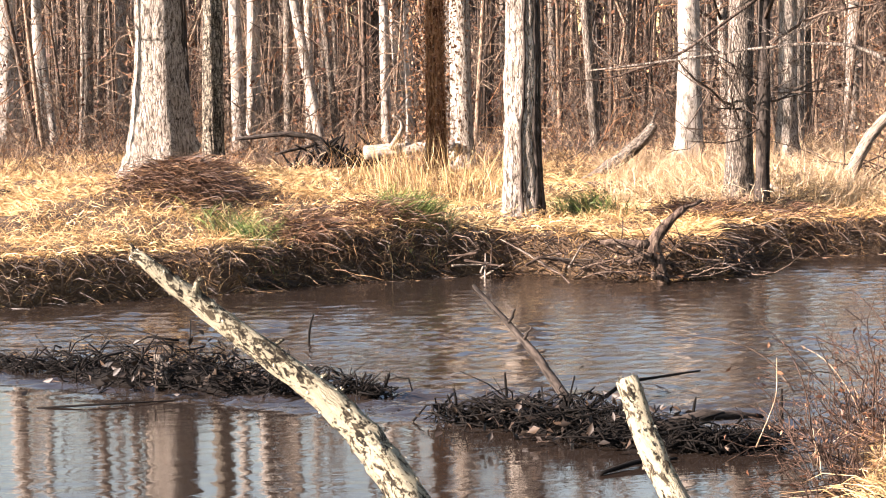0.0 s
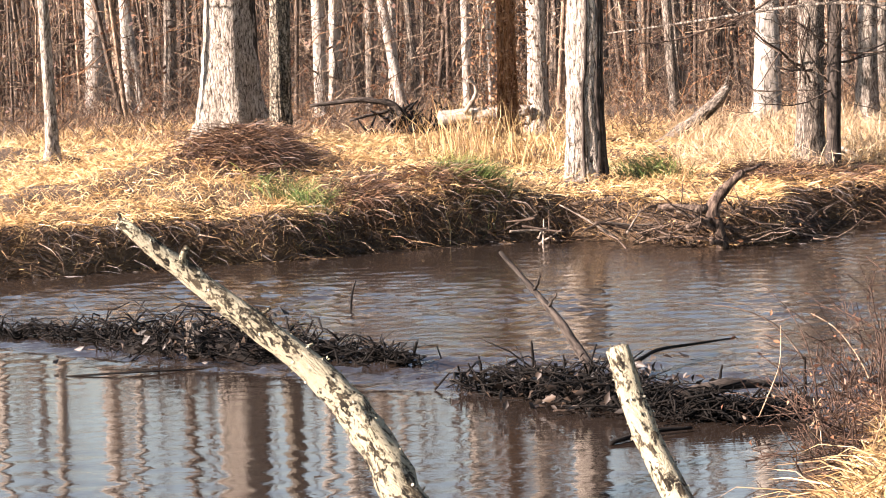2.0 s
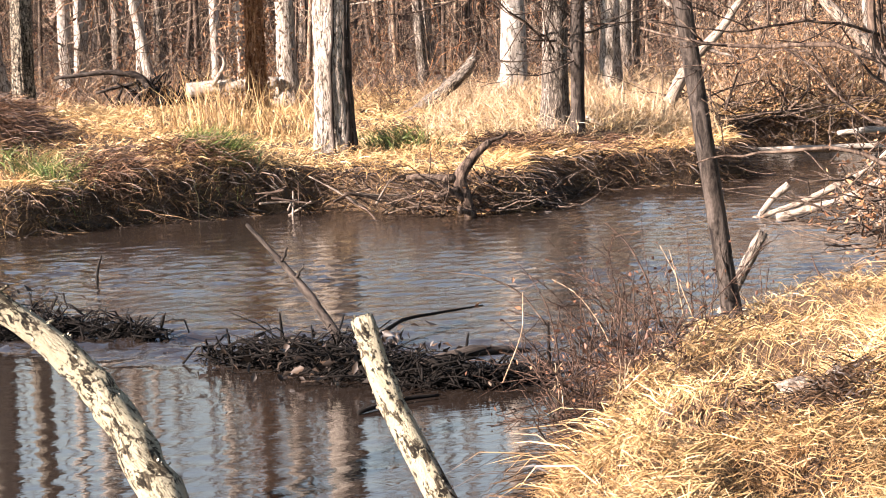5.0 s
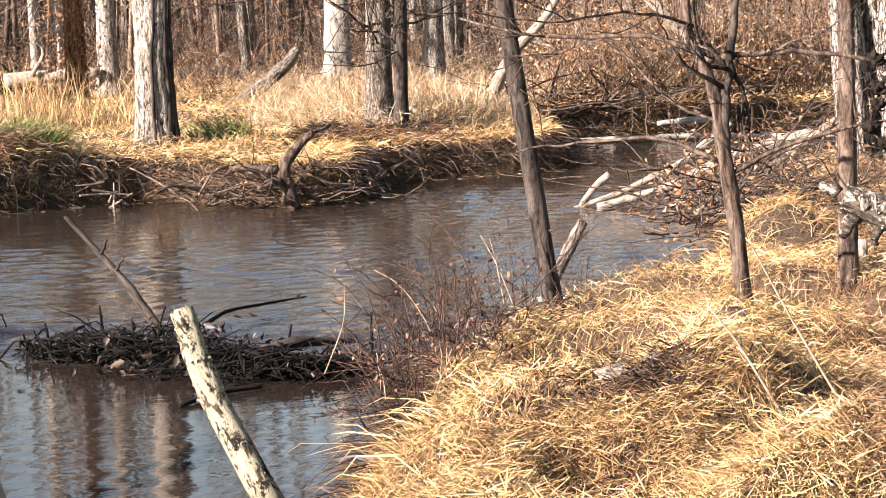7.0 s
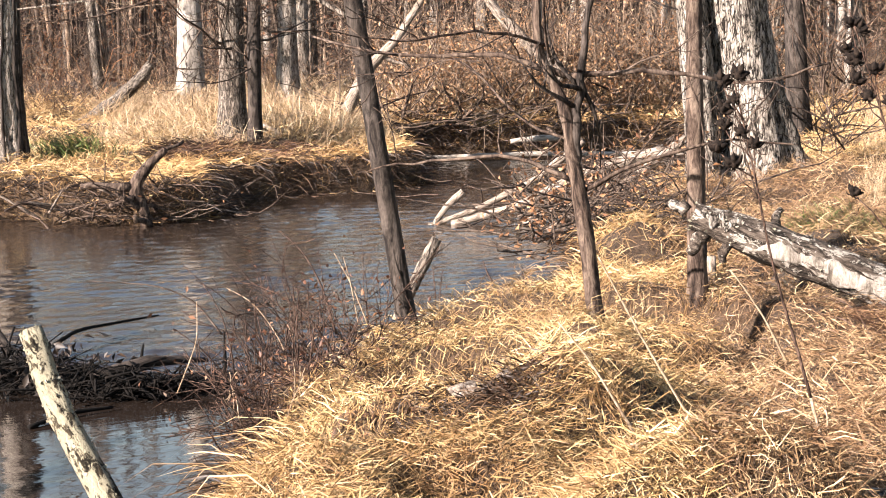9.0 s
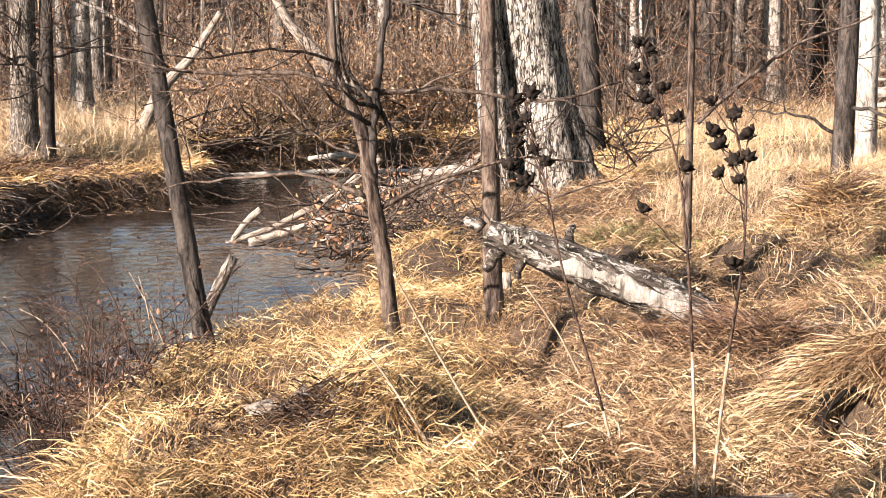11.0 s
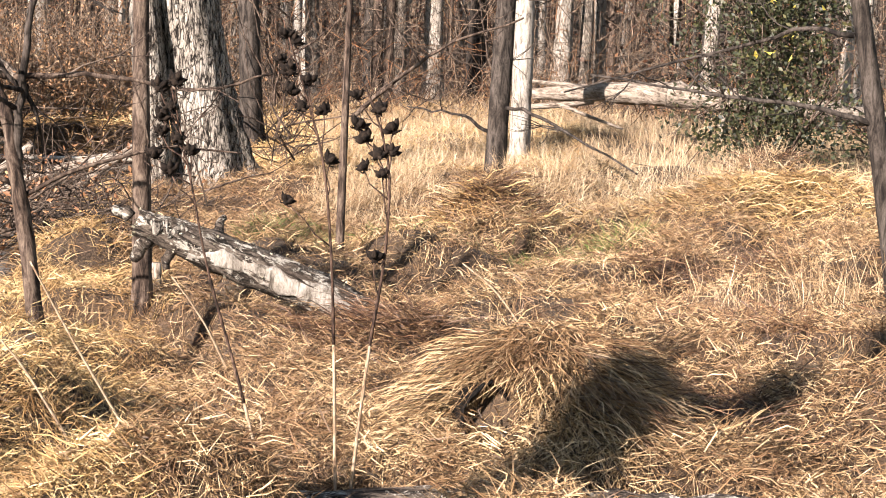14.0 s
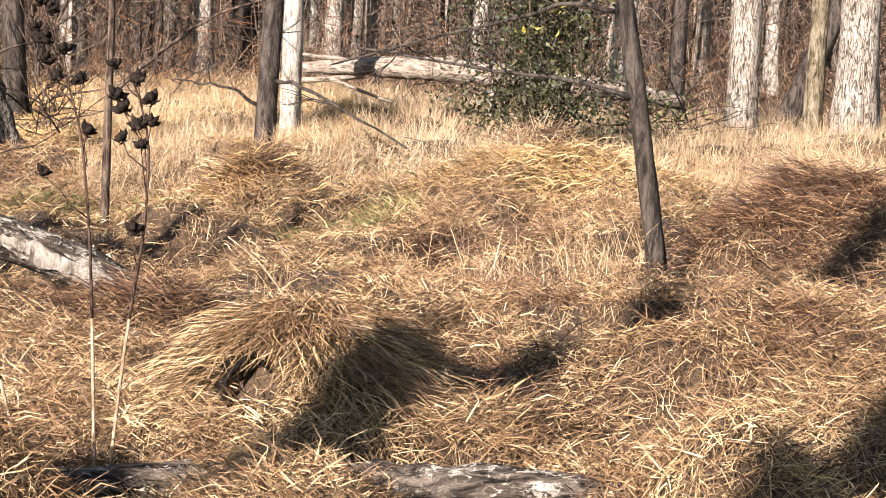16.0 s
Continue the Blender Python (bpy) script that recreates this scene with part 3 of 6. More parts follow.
rank([
        (0.34, 43.5, 0.51, BARK_WHITE, 0.0, "stout pale trunk far in the wood"), (1.02, 42.7, 0.23, BARK_WHITE, -0.012, "pale forked trunk in the wood"), (1.28, 42.3, 0.16, BARK_WHITE, -0.10, "pale side trunk leaning from a fork"),
        (1.78, 38.4, 0.28, BARK_GREY, 0.03, "grey trunk with a swollen base in the wood"), (2.95, 45.0, 0.27, BARK_PALE, 0.012, "straight grey trunk in the wood"), (2.41, 45.0, 0.16, BARK_GREY, 0.04, "slim crooked grey trunk in the wood"),
        (4.74, 37.5, 0.27, BARK_WHITE, -0.01, "pale smooth trunk of a pair"), (5.07, 37.8, 0.29, BARK_WHITE, 0.02, "second pale smooth trunk of a pair"), (5.69, 37.2, 0.19, BARK_GREY, 0.01, "slim grey trunk in the wood"),
        (5.57, 37.6, 0.18, BARK_GREY, -0.02, "slim grey trunk beside a slim one"), (6.28, 36.7, 0.21, BARK_WHITE, -0.17, "pale trunk leaning hard in the wood"), (6.68, 37.1, 0.16, BARK_GREY, -0.10, "thin pale leaning trunk in the wood"),
        (6.38, 38.7, 0.19, BARK_WHITE, 0.0, "straight pale pole of a tree"), (7.70, 39.5, 0.12, BARK_BROWN, 0.0, "tan pole of a tree in the wood"), (7.41, 35.9, 0.20, BARK_WHITE, -0.006, "straight whitish trunk in the wood"), (8.19, 37.2, 0.20, BARK_WHITE, -0.012, "whitish trunk among thin poles"),
        (7.55, 30.5, 0.32, BARK_WHITE, -0.006, "whitish trunk behind the vine-covered one"), (11.5, 35.3, 0.23, BARK_GREY, -0.05, "thin grey trunk leaning in the wood"), (13.46, 30.3, 0.34, BARK_PALE, 0.0, "pale trunk behind the bank's thicket"), (14.1, 31.2, 0.16, BARK_GREY, 0.0, "slim trunk behind the bank's thicket")])
rank([
        (21.4, 25.2, 0.26, BARK_WHITE, 0.03, "pale trunk beyond the shaggy tree"), (22.6, 24.1, 0.18, BARK_GREY, 0.0, "slim grey trunk beyond the pale grass"), (23.0, 23.7, 0.36, BARK_PALE, -0.01, "stout grey trunk beyond the pale grass"), (23.5, 23.2, 0.36, BARK_DARK, 0.04, "dark trunk beyond the pale grass"),
        (24.3, 21.9, 0.30, BARK_PALE, 0.02, "grey trunk behind the white one"), (25.5, 22.5, 0.22, BARK_GREY, 0.05, "slim leaning trunk beyond the pale grass"), (29.8, 19.0, 0.34, BARK_DARK, 0.0, "dark trunk behind the evergreen"), (31.1, 18.8, 0.28, BARK_PALE, 0.0, "pale trunk behind the evergreen"), (23.3, 15.5, 0.13, BARK_WHITE, 0.08, "thin pale trunk leaning beside the evergreen")])
vr = np.random.default_rng(41)
# dark vines on the right sides also stand in for these trunks' shade
vines(broad, 0.70, 17, (0.004, 0), -0.25, 8, BARK_DARK, vr, 0.22, 6, (0.015, 0.035), 0.42)
vines(knotty, 0.40, 15, (0.012, 0), -0.45, 13, BARK_DARK, vr, 0.38, 5, (0.015, 0.04), 0.3)
vines(shaggy, 0.26, 13, (0.022, 0), -1.2, 12, BARK_IVY, vr, 1.3, 5, (0.015, 0.04), 0.2)
vines(rusty, 0.26, 13, (0, 0), -1.2, 12, BARK_RED, vr, 1.3, 5, (0.012, 0.035), 0.3)
def clad(ob, n, spread, high, rng):
    """Dead leaves and tendrils that clothe a trunk."""
    z = rng.uniform(0.2, high, n)
    at = np.stack([rng.normal(0, spread, n), rng.normal(0, spread, n), z], 1)
    u, k = rng.standard_normal((2, n, 3))
    u /= np.linalg.norm(u, axis=1, keepdims=True)
    k = np.cross(u, k)
    k /= np.linalg.norm(k, axis=1, keepdims=True)
    size = rng.uniform(0.015, 0.04, (n, 1))
    v = np.stack([at - u * size, at + k * size * 0.5, at + u * size, at - k * size * 0.5], 1).reshape(-1, 3)
    f = (np.arange(n)[:, None, None] * 4 + np.array([[0, 1, 2], [0, 2, 3]])[None]).reshape(-1, 3)
    tagged(linked("dead_foliage", mesh_np("dead_foliage", v, f), LEAF_BROWN, ob, "rust-orange dead vine foliage"), kind="stuff")


clad(rusty, 3600, 0.19, 4.5, vr)
# east of the creek
tree("tree", 11.2, 14.0, 0.60, 15, BARK_SHAG, "broad pale shaggy trunk by the creek", rng, (-0.16, 0.1), limbs=10, first=4, flare=0.35, sides=46)
tree("tree", 10.6, 14.1, 0.30, 13, BARK_SHAG, "pale shaggy trunk leaning beside the broad one", rng, (-0.07, 0.05), limbs=10, first=3.5, flare=0.3)
tree("tree", 14.6, 17.9, 0.26, 13, BARK_DARK, "dark trunk behind the shaggy trees", rng, (-0.05, 0.0), limbs=8, first=4)
tree("tree", 12.9, 12.1, 0.20, 12, BARK_DARK, "dark red-brown trunk rising from a grass tussock", rng, (0.03, -0.02), limbs=10, first=3.2, flare=0.15, low=2)
tree("tree", 15.4, 14.2, 0.22, 13, BARK_WHITE, "white lichened trunk in pale grass", rng, (0.005, 0.0), limbs=8, first=3.5, flare=0.2)
tree("tree", 9.5, 5.55, 0.115, 7, BARK_DARK, "thin dark curved trunk in dry grass", rng, (-0.125, 0.19), (0.06, -0.1, 0), limbs=10, first=2.6, reach=2.0, flare=0.2)
tree("tree", 19.3, 10.9, 0.33, 14, BARK_PALE, "smooth pale trunk in the clearing", rng, (0.0, 0.0), limbs=8, first=4)
tree("tree", 20.4, 10.6, 0.22, 13, BARK_MOSS, "mossy green-brown trunk beside a pale one", rng, (0.01, 0.0), limbs=8, first=4)
tree("tree", 20.0, 9.85, 0.46, 15, BARK_PALE, "thick pale smooth trunk in the clearing", rng, (-0.01, 0.0), limbs=8, first=4, flare=0.4)
tree("tree", 21.5, 13.2, 0.22, 13, BARK_DARK, "dark trunk at the clearing's far edge", rng, limbs=8, first=4)
tree("tree", 22.5, 12.2, 0.30, 13, BARK_DARK, "dark trunk leaning steeply over the clearing", rng, (0.32, -0.28), limbs=6, first=4)
tree("tree", -0.18, 24.61, 0.16, 9, BARK_PALE, "thin curved grey trunk at the grass's edge", rng, (-0.05, 0.0), (0.1, 0, 0), limbs=8, first=2.5)
# west of the path and out of view, added to throw shade across the grass
tree("tree", -3.2, 2.5, 0.34, 13, BARK_GREY, "unseen bare grey trunk added to shade the near bank", rng, limbs=8, first=8.0, reach=2.4)
tree("tree", -6.0, 0.6, 0.40, 14, BARK_GREY, "unseen stout bare trunk added to shade the near bank", rng, limbs=8, first=9.0, reach=2.6)
tree("tree", -1.8, 0.4, 0.20, 9, BARK_GREY, "unseen slim bare trunk added to shade the near bank", rng, limbs=16, first=2.2, reach=2.4)
# near bank
tree("tree", 5.20, 9.32, 0.115, 7, BARK_DARK, "slender dark trunk leaning on the near bank", rng, (-0.137, 0.06), limbs=10, first=2.9, reach=1.6, flare=0.15)
tree("sapling", 6.33, 8.14, 0.10, 6, BARK_BROWN, "straight grey-brown sapling beside the fallen log", rng, (-0.02, 0.0), limbs=10, first=2.6, reach=1.4, flare=0.15, category="sapling")


def forest():
    """Winter wood behind the banks: a few kinds of bare tree, each standing many times."""
    r = np.random.default_rng(5)
    kinds = []
    for i, (mat, dia, tall, words) in enumerate([(BARK_PALE, 0.30, 15, "bare grey forest tree with furrowed bark"), (BARK_GREY, 0.22, 14, "bare slim grey forest tree"), (BARK_WHITE, 0.24, 15, "bare forest tree with pale bark"),
                                                 (BARK_BROWN, 0.16, 11, "bare thin brown forest tree"), (BARK_GREY, 0.12, 9, "bare pole-thin young forest tree"), (BARK_DARK, 0.26, 14, "bare dark forest tree")]):
        t = tree("forest_tree", 0, 60 + i, dia, tall, mat, words, r, (r.uniform(-0.03, 0.03), 0), (r.uniform(-0.2, 0.2), 0, 0), limbs=7, first=2.5, reach=2.4, sides=10, low=5, group="trees of the winter wood", kids=3)
        kinds.append(t)
    spots = [(k.location.x, k.location.y) for k in kinds]
    made, tries = 0, 0
    while made < 230 and tries < 6000:
        tries += 1
        az, d = radians(r.uniform(-14, 74)), math.exp(r.uniform(math.log(26), math.log(75)))
        x, y = EYE[0] + d * math.sin(az), d * math.cos(az)
        deg = math.degrees(az)
        nearest = 44 if deg < 20 else 33 if deg < 32 else 30
        if d < nearest or min(math.hypot(x - a, y - b) for a, b in spots) < 0.9 or shore(np.array([x]), np.array([y]))[0] < 1.5:
            continue
        spots.append((x, y))
        k = kinds[int(r.choice(6, p=[0.16, 0.20, 0.14, 0.17, 0.16, 0.17]))]
        m = pose(x, y, drop_to_ground(x, y), r.uniform(-2, 2), r.uniform(-2, 2), r.uniform(0, 360))
        s = r.uniform(0.75, 1.3)
        copy_thing(k, m @ Matrix.Diagonal((s, s, r.uniform(0.9, 1.15), 1)))
        made += 1
    for i, k in enumerate(kinds):
        az, d = radians(-4 + 13 * i), 46 + 2.5 * i
        k.location = (EYE[0] + d * math.sin(az), d * math.cos(az), drop_to_ground(EYE[0] + d * math.sin(az), d * math.cos(az)))


forest()


def far_woods():
    """Countless thin stems and twigs that close the wood."""
    r = np.random.default_rng(8)
    t, t2 = Tubes(), Tubes()
    for _ in range(1700):
        az, d = radians(r.uniform(-18, 78)), r.uniform(36, 120)
        x, y = EYE[0] + d * math.sin(az), d * math.cos(az)
        hgt = r.uniform(5, 11)
        z = 0.4
        rad = r.uniform(0.02, 0.10) * (d / 60)
        (t if r.random() < 0.8 else t2).rod([(x, y, z), (x + r.normal(0, 0.3), y, z + hgt * 0.4), (x + r.normal(0, 1.1), y, z + hgt)], [rad, rad * 0.75, rad * 0.3], 4, cap=False)
    # the last rank, which shuts out the light between the trunks
    for _ in range(1500):
        az, d = radians(r.uniform(-18, 78)), r.uniform(95, 130)
        x, y, hgt, rad = EYE[0] + d * math.sin(az), d * math.cos(az), r.uniform(7, 11), r.uniform(0.12, 0.34)
        t.rod([(x, y, 0.3), (x + r.normal(0, 0.3), y, hgt * 0.5), (x + r.normal(0, 0.8), y, hgt)], [rad, rad * 0.85, rad * 0.5], 4, cap=False)
    for _ in range(9000):
        az, d = radians(r.uniform(-18, 78)), r.uniform(30, 90)
        x, y = EYE[0] + d * math.sin(az), d * math.cos(az)
        z = 0.6 + abs(r.normal(0, 1.5))
        w = r.standard_normal(3)
        w[2] = abs(w[2])
        ln = r.uniform(0.8, 2.2)
        p = np.array([x, y, z])
        (t if r.random() < 0.5 else t2).rod([p, p + w * ln * 0.3 + r.normal(0, 0.1, 3), p + w * ln * 0.6], [0.014 * d / 50, 0.010 * d / 50, 0.006 * d / 50], 3, cap=False)
    for _ in range(1800):
        az, d = radians(r.uniform(-18, 78)), r.uniform(30, 80)
        p = np.array([EYE[0] + d * math.sin(az), d * math.cos(az), r.uniform(2.5, 11)])
        way = r.standard_normal(3)
        ln = r.uniform(0.8, 2.4)
        (t if r.random() < 0.65 else t2).rod([p, p + way * ln * 0.35 + r.normal(0, 0.12, 3), p + way * ln * 0.7], [0.020 * d / 50, 0.014 * d / 50, 0.006 * d / 50], 3, cap=False)
    tagged(linked("far_woods", t.mesh("far_woods"), TWIG), "dense far winter wood of bare brown stems", "woods", kind="stuff")
    tagged(linked("far_woods", t2.mesh("far_woods"), TWIG_TAN), "dense far winter wood of tan stems", "woods", kind="stuff")
    # beech leaves that hang on through the winter
    c = []
    for _ in range(420):
        az, d = radians(r.uniform(-14, 74)), r.uniform(31, 75)
        c.append((EYE[0] + d * math.sin(az), d * math.cos(az), 0.6 + abs(r.normal(0, 2.2)), d / 45))
    c = np.repeat(np.array(c), 60, axis=0)
    q = c[:, :3] + r.normal(0, 1, (len(c), 3)) * (0.9, 0.9, 0.5)
    q[:, 2] = np.maximum(q[:, 2], 0.55)
    u, k = r.standard_normal((2, len(c), 3))
    u /= np.linalg.norm(u, axis=1, keepdims=True)
    k = np.cross(u, k)
    k /= np.linalg.norm(k, axis=1, keepdims=True)
    size = (r.uniform(0.035, 0.08, len(c)) * c[:, 3])[:, None]
    lv = np.stack([q - u * size, q + k * size * 0.55, q + u * size, q - k * size * 0.55], 1).reshape(-1, 3)
    lf = (np.arange(len(c))[:, None, None] * 4 + np.array([[0, 1, 2], [0, 2, 3]])[None]).reshape(-1, 3)
    tagged(linked("clinging_leaves", mesh_np("clinging_leaves", lv, lf), LEAF_RUST), "rust-brown leaves clinging on in the winter wood", "leaves", kind="stuff")


far_woods()

# ---------------------------------------------------------------- grass


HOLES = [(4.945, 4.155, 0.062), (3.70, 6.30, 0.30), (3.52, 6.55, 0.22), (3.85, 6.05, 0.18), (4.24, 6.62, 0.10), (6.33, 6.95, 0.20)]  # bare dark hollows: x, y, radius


def blades(name, x, y, label, mat, rng, length=(0.22, 0.55), width=(0.0022, 0.0042), rise=(0.2, 0.9), fall=(1.2, 2.3), lift=0.0, follow=True, category="grass", azim=None, z=None, crook=0.5, gaps=0.8, seg=3):
    """Dry blades as bent, tapering strips; each rises at one angle from upright and falls to another."""
    if z is None:
        bare = np.zeros(len(x), bool)
        for hx, hy, hr in HOLES:
            far = np.hypot(x - hx, y - hy)
            bare |= far < hr
            if azim is not None:
                azim = np.where(far < 2.4 * hr, np.arctan2(y - hy, x - hx) + rng.normal(0, 0.5, len(x)), azim)
        bare |= (clumps(x, y) < rng.normal(-0.75, 0.18, len(x))) & (shore(x, y) > 0.4) & (rng.random(len(x)) < gaps)
        if azim is not None:
            azim = azim[~bare]
        if np.ndim(lift):
            lift = lift[~bare]
        x, y = x[~bare], y[~bare]
    n = len(x)
    if z is None:
        z = height(x, y)
    if azim is None:
        azim = 2.2 * np.sin(0.9 * x + 1.3 * np.sin(0.7 * y)) + 1.6 * np.cos(1.1 * y - 0.6 * x) + rng.normal(0, 1.3, n)
    if follow:
        e = 0.15
        s = shore(x, y)
        gx, gy = shore(x + e, y) - shore(x - e, y), shore(x, y + e) - shore(x, y - e)
        near = s < 0.45
        azim = np.where(near, np.arctan2(-gy, -gx) + rng.normal(0, 0.7, n), azim)
    d = np.hypot(x - EYE[0], y)
    L = rng.uniform(*length, n)
    W = rng.uniform(*width, n) * np.clip(d / 9.0, 1, 6) ** 0.6
    a0, a1 = rng.uniform(*rise, n), rng.uniform(*fall, n)
    p = np.stack([x, y, z - 0.02 + lift], 1)
    rows = [p]
    twist = rng.normal(0, 0.25, n)
    kink = rng.normal(0, crook, (n, 3))
    for k in range(seg):
        a = a0 + (a1 - a0) * (k + 0.5) / seg
        th = azim + twist * k + kink[:, k]
        dh = np.stack([np.cos(th), np.sin(th), 0 * th], 1)
        p = p + (L / seg)[:, None] * (np.sin(a)[:, None] * dh + np.cos(a)[:, None] * np.array([0, 0, 1.0]))
        rows.append(p)
    rows = np.stack(rows, 1)
    floor = height(rows[:, 1:, 0].ravel(), rows[:, 1:, 1].ravel()).reshape(n, seg)
    low = floor + rng.uniform(0.0, 0.06, (n, 1))
    dry = floor > 0.02
    rows[:, 1:, 2] = np.where(dry, np.maximum(rows[:, 1:, 2], low), np.maximum(rows[:, 1:, 2], 0.0))
    # strips face across their own way, turned at random
    turn = rng.uniform(0, np.pi, n)
    side = np.stack([-np.sin(azim), np.cos(azim), 0 * azim], 1) * np.cos(turn)[:, None] + np.array([0, 0, 1.0]) * np.sin(turn)[:, None]
    wid = np.array([1.0, 0.9, 0.65])[:seg]
    a = rows[:, :seg] + side[:, None] * (W[:, None] * wid)[..., None] * 0.5
    b = rows[:, :seg] - side[:, None] * (W[:, None] * wid)[..., None] * 0.5
    v = np.concatenate([np.stack([a, b], 2).reshape(n, 2 * seg, 3), rows[:, seg:]], 1).reshape(-1, 3)
    o = np.arange(n)[:, None] * (2 * seg + 1)
    tri = np.array([[0, 1, 3], [0, 3, 2], [2, 3, 5], [2, 5, 4], [4, 5, 6]]) if seg == 3 else np.array([[0, 1, 3], [0, 3, 2], [2, 3, 4]])
    f = (o[:, None] + tri[None]).reshape(-1, 3)
    return tagged(linked(name, mesh_np(name, v, f), mat), label, category, kind="stuff")


def scatter(n, rng, lo, hi, a0=-9, a1=71, edge=-0.05):
    az, d = np.radians(rng.uniform(a0, a1, n)), np.exp(rng.uniform(math.log(lo), math.log(hi), n))
    x, y = EYE[0] + d * np.sin(az), d * np.cos(az)
    ok = shore(x, y) > edge
    return x[ok], y[ok]


def patch(n, rng, spots):
    """Places in round patches: x, y, radius."""
    k = rng.integers(0, len(spots), n)
    s = np.array(spots)[k]
    x, y = s[:, 0] + rng.normal(0, 0.5, n) * s[:, 2], s[:, 1] + rng.normal(0, 0.5, n) * s[:, 2]
    ok = shore(x, y) > -0.05
    return x[ok], y[ok]


g = np.random.default_rng(21)


def tussocks(x, y, g, many, spread=0.055):
    """Roots and headings of blades that spring from tufts at the given places."""
    n = len(x)
    k = np.repeat(np.arange(n), g.poisson(many, n))
    a, r = g.uniform(0, 2 * np.pi, len(k)), np.abs(g.normal(0, spread, len(k)))
    size = np.clip(np.hypot(x - EYE[0], y) / 9, 1, 3)[k]
    return x[k] + np.cos(a) * r * size, y[k] + np.sin(a) * r * size, a + g.normal(0, 0.5, len(k)), k


def swaths(x, y):
    """The way in which the straw has been laid, turning from swath to swath."""
    return 2.6 * np.sin(2.1 * x + 1.7 * np.sin(1.3 * y)) + 2.2 * np.cos(2.4 * y - 1.1 * x + 1.3 * np.sin(1.9 * x))


def rough_grass(n_tuft, many, n_mat, lo, hi, words, a0=-9, a1=71, mat=STRAW, size=1.0, thick=1.0, gaps=0.8):
    x, y = scatter(n_tuft, g, lo, hi, a0, a1, 0.05)
    tx, ty, ta, k = tussocks(x, y, g, many)
    ok = shore(tx, ty) > 0.0
    fat = (0.0024 * thick, 0.0052 * thick)
    blades("dry_grass", tx[ok], ty[ok], "tufts of golden dry grass " + words, mat, g, (0.05 * size, 0.17 * size), fat, (0.0, 0.9), (0.8, 2.6), azim=ta[ok] + g.normal(0, 0.7, ok.sum()), crook=0.9, gaps=gaps, follow=lo > 12, seg=2)
    x, y = scatter(n_mat, g, lo, hi, a0, a1, 0.0)
    az = swaths(x, y) + g.normal(0, 1.5, len(x))
    blades("dry_grass", x, y, "flattened tangle of dry straw " + words, mat, g, (0.04 * size, 0.17 * size), fat, (0.4, 1.7), (0.9, 2.3), lift=g.uniform(0, 0.10, len(x)), azim=az, crook=1.0, gaps=gaps, follow=lo > 12, seg=2)


rough_grass(3600, 20, 140000, 4.3, 13, "on the near bank", -3, 36)
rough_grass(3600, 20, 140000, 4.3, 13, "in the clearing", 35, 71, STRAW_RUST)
rough_grass(3200, 20, 120000, 12.5, 33, "on the far bank", -9, 34, STRAW_GOLD_LIFTED, 1.5, 1.15, 0.0)
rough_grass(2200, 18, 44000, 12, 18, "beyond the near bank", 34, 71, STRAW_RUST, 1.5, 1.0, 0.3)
rough_grass(1200, 16, 30000, 17.5, 30, "behind the shaggy trees", 33, 48, STRAW_GOLD_LIFTED, 1.1, 1.0, 0.0)
x, y = scatter(26000, g, 0.5, 9, 71, 351)
blades("dry_grass", x, y, "loose dry straw round the path", STRAW, g, (0.08, 0.28), (0.006, 0.012), (0.4, 1.6), (1.0, 2.2), azim=g.uniform(0, 2 * np.pi, len(x)), crook=0.8)
x, y = patch(7000, g, [(12.2, 8.3, 1.3), (13.1, 9.1, 0.9), (12.4, 8.5, 0.7), (10.4, 9.6, 0.9)])
blades("dry_grass", x, y, "rounded straw tussocks beside the pale grass", STRAW, g, (0.15, 0.42), (0.004, 0.008), (0.2, 1.0), (1.4, 2.6), azim=g.uniform(0, 2 * np.pi, len(x)), gaps=0)
# hanging fringe along the banks
def along_shore(n, lo, hi, g):
    """Places on land within a strip along the creek's edge, in the part that can be seen."""
    a, b = CREEK[2:-3], CREEK[3:-2]
    ln = np.hypot(*(b - a).T)
    k = g.choice(len(a), n, p=ln / ln.sum())
    p = a[k] + (b - a)[k] * g.uniform(0, 1, (n, 1)) + g.normal(0, 0.3, (n, 2))
    s = shore(p[:, 0], p[:, 1])
    ok = (s > lo) & (s < hi) & (p[:, 0] > -2) & ((p[:, 1] > 13) | (g.random(n) < 0.35))
    return p[ok, 0], p[ok, 1]


# lower fringe: the undercut's shade is partly in its dark colour
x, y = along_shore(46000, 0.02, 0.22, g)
blades("hanging_grass", x, y, "sodden brown grass hanging over the cut bank, darkened for undercut shade", STRAW_WET_DARKENED, g, (0.3, 0.62), (0.004, 0.008), (0.6, 1.2), (2.3, 3.0))
x, y = along_shore(26000, 0.24, 0.7, g)
blades("hanging_grass", x, y, "golden dry grass tufts along the bank's lip", STRAW_GOLD_LIFTED, g, (0.2, 0.45), (0.004, 0.008), (0.4, 1.1), (1.8, 2.8))
# long pale seed-grass in the clearing
x, y = scatter(76000, g, 14.5, 28, 40, 70)
blades("pale_tall_grass", x, y, "tall pale standing grass in the clearing", STRAW_PALE, g, (0.12, 0.40), (0.002, 0.004), (0.0, 0.7), (0.2, 1.5), category="tall grass", gaps=0, seg=2)
x, y = scatter(16000, g, 22.5, 31, 17, 31, 0.15)
blades("pale_tall_grass", x, y, "tan standing grass on the bank across the bend", STRAW_PALE, g, (0.2, 0.6), (0.003, 0.006), (0.0, 0.8), (0.4, 1.9), category="tall grass", gaps=0, seg=2, follow=False)
